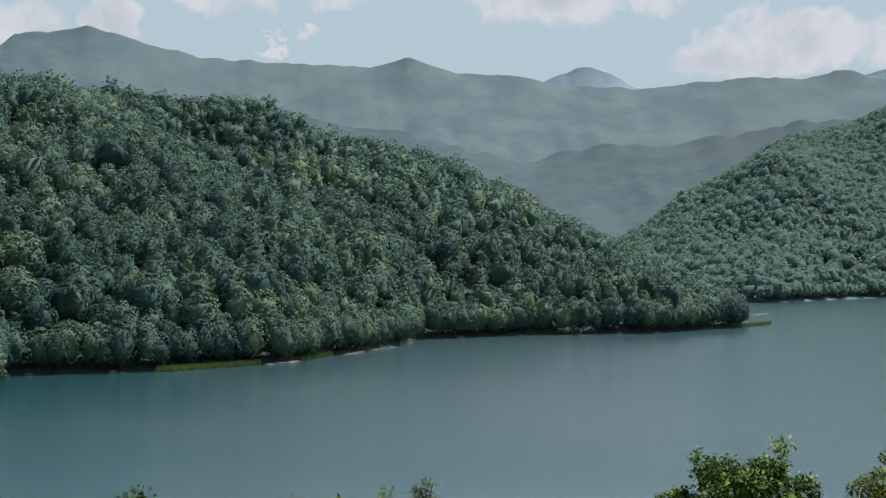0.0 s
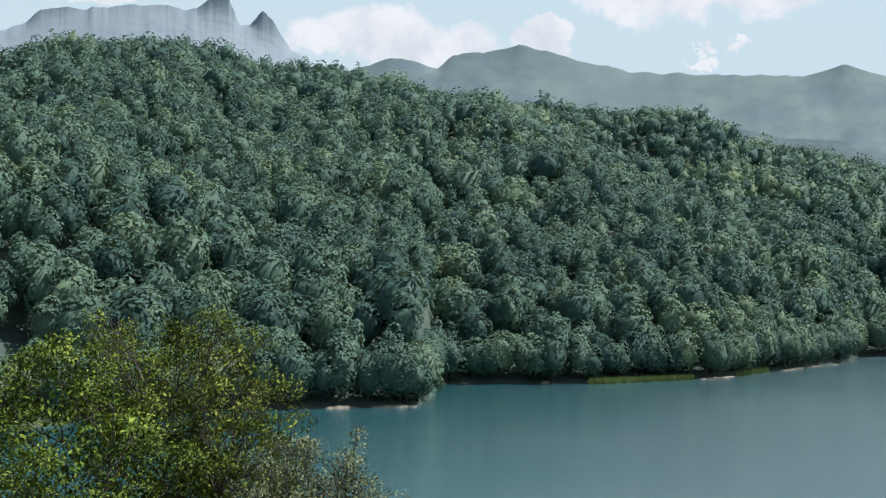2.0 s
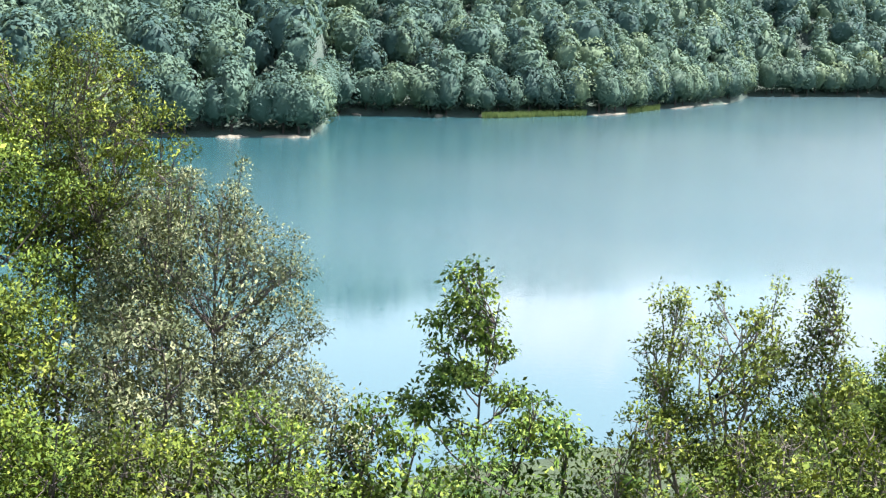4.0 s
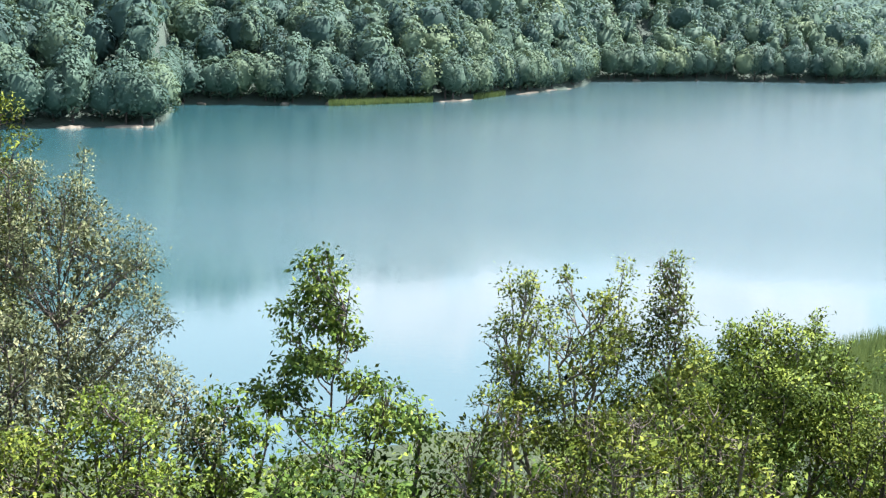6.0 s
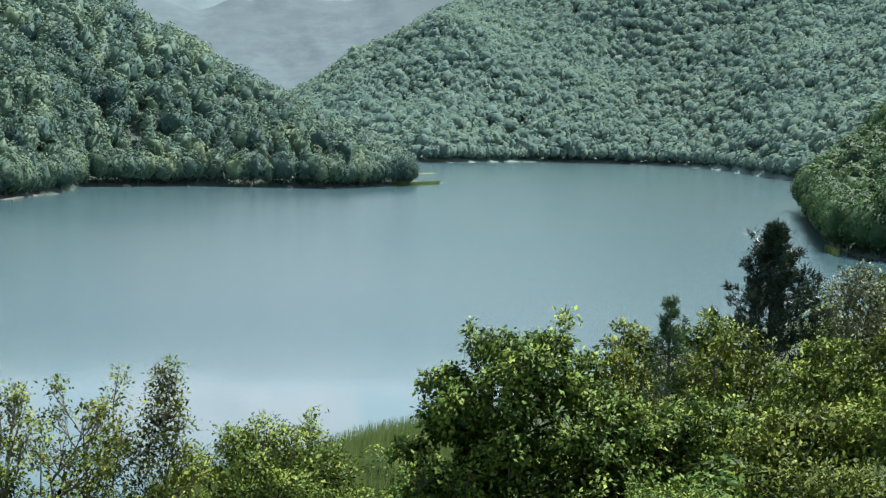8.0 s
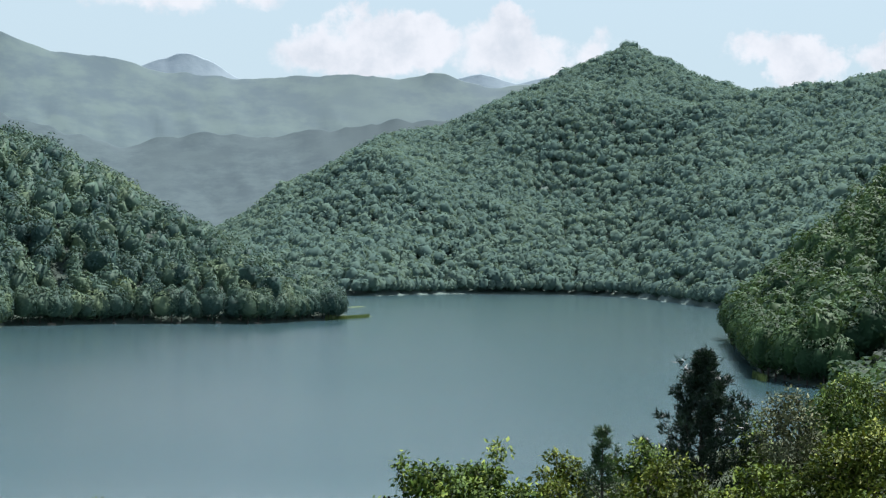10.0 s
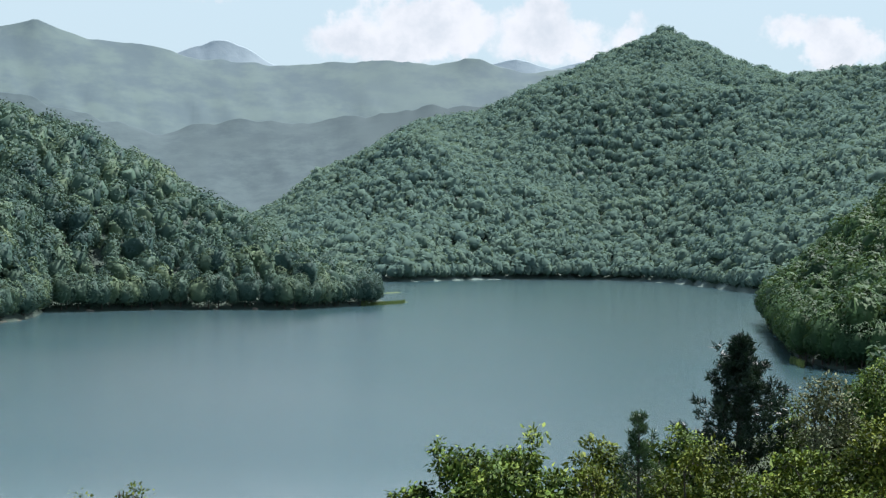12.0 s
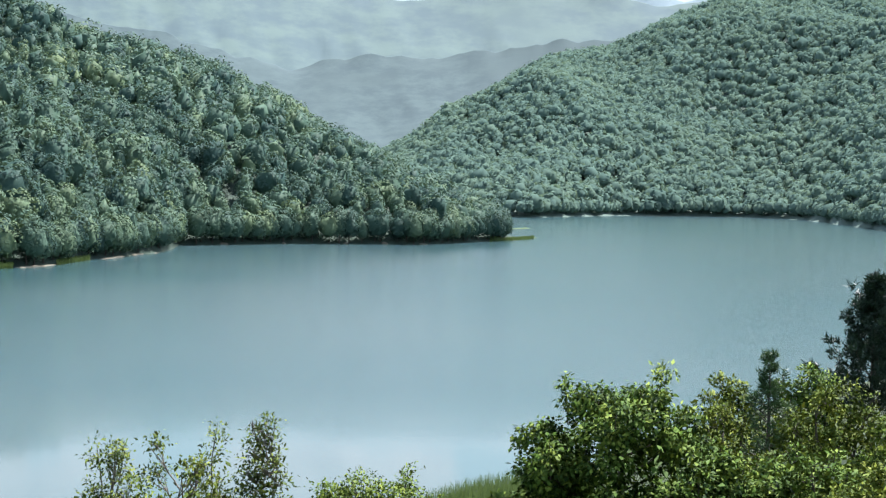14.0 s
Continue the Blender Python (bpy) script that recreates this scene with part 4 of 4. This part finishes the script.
strip("sand_bar", "pale sand bar at the foot of lakeside trees", "sand", shore_a, -21.2, -19.9, -2.0, 3.5, 0.5, M_SAND, 1)
strip("sand_bar", "pale sand bar at the tip of a wooded point", "sand", shore_a, -19.4, -17.3, -2.2, 3.5, 0.5, M_SAND, 2)
strip("sand_bar", "pale sand bar beside a reed bed", "sand", shore_a, -6.8, -5.2, -2.4, 4.0, 0.5, M_SAND, 3)
strip("sand_bar", "pale sand bar under overhanging trees", "sand", shore_a, -3.7, -1.5, -2.6, 5.0, 0.6, M_SAND, 4)
strip("sand_bar", "thin pale strip of sand below the far forest", "sand", shore_b, 15.5, 18.5, -2.0, 5.0, 0.4, M_SAND, 5)
strip("sand_bar", "thin pale strip of sand below the far forest", "sand", shore_b, 23.6, 24.8, -2.0, 5.0, 0.4, M_SAND, 6)
spit_line = curve([(11.0, 607), (12.0, 628), (12.6, 645), (13.05, 662)])
strip("grass_spit", "low grassy spit at the end of the headland", "spit", spit_line, 11.1, 13.05, 0.0, 26.0, 0.8, M_REED, 7)
back_line = curve([(12.0, 780), (12.75, 800)])
strip("grass_spit", "low grassy spit behind the headland", "spit", back_line, 12.0, 12.75, 0.0, 26.0, 0.8, M_REED, 8)
for seed, az0, az1, line, wide in ((81, -10.9, -6.9, shore_a, 6.0), (82, -5.3, -4.1, shore_a, 6.0), (83, 11.2, 12.9, spit_line, 12.0), (84, 27.65, 28.15, curve([(27.4, 352), (28.4, 330)]), 9.0)):
    rng = np.random.default_rng(seed)
    n = int(2600 * (az1 - az0) / 2)
    a = rng.uniform(az0, az1, n)
    d = line(a) - 2.5 + rng.uniform(-0.5, 0.5, n) * wide
    v, f, tone = blades(rng, a, d, 1.5, 0.22)
    tagged(new("reed_bed", mesh_from("reed_bed", v, f, tone=tone, mat=M_REED)), "pale green reed bed at the water's edge", "reeds", kind="stuff")
# small pale rocks at the waterline
rng = np.random.default_rng(90)
bm = bmesh.new()
bmesh.ops.create_icosphere(bm, subdivisions=2, radius=1)
for p in bm.verts:
    p.co *= 1 + 0.25 * noise.noise(p.co * 1.7)
rock_mesh = bpy.data.meshes.new("rock")
bm.to_mesh(rock_mesh)
bm.free()
rock_mesh.materials.append(M_SAND)
for az in (-16.6, -15.8, -12.6, -10.9, 0.9, 3.2, 5.6, 7.1, 8.6):
    r = float(shore_a(np.array([az]))[0]) - 0.8
    rock = tagged(new("rock", rock_mesh), "pale weathered rock at the waterline", "rock", group="rocks along the shore")
    rock.matrix_basis = pose(r * math.sin(radians(az)), r * math.cos(radians(az)), 0.1, 0, 0, rng.uniform(0, 360)) @ Matrix.Diagonal((rng.uniform(0.8, 2.0), 0.7, rng.uniform(0.4, 0.8), 1))
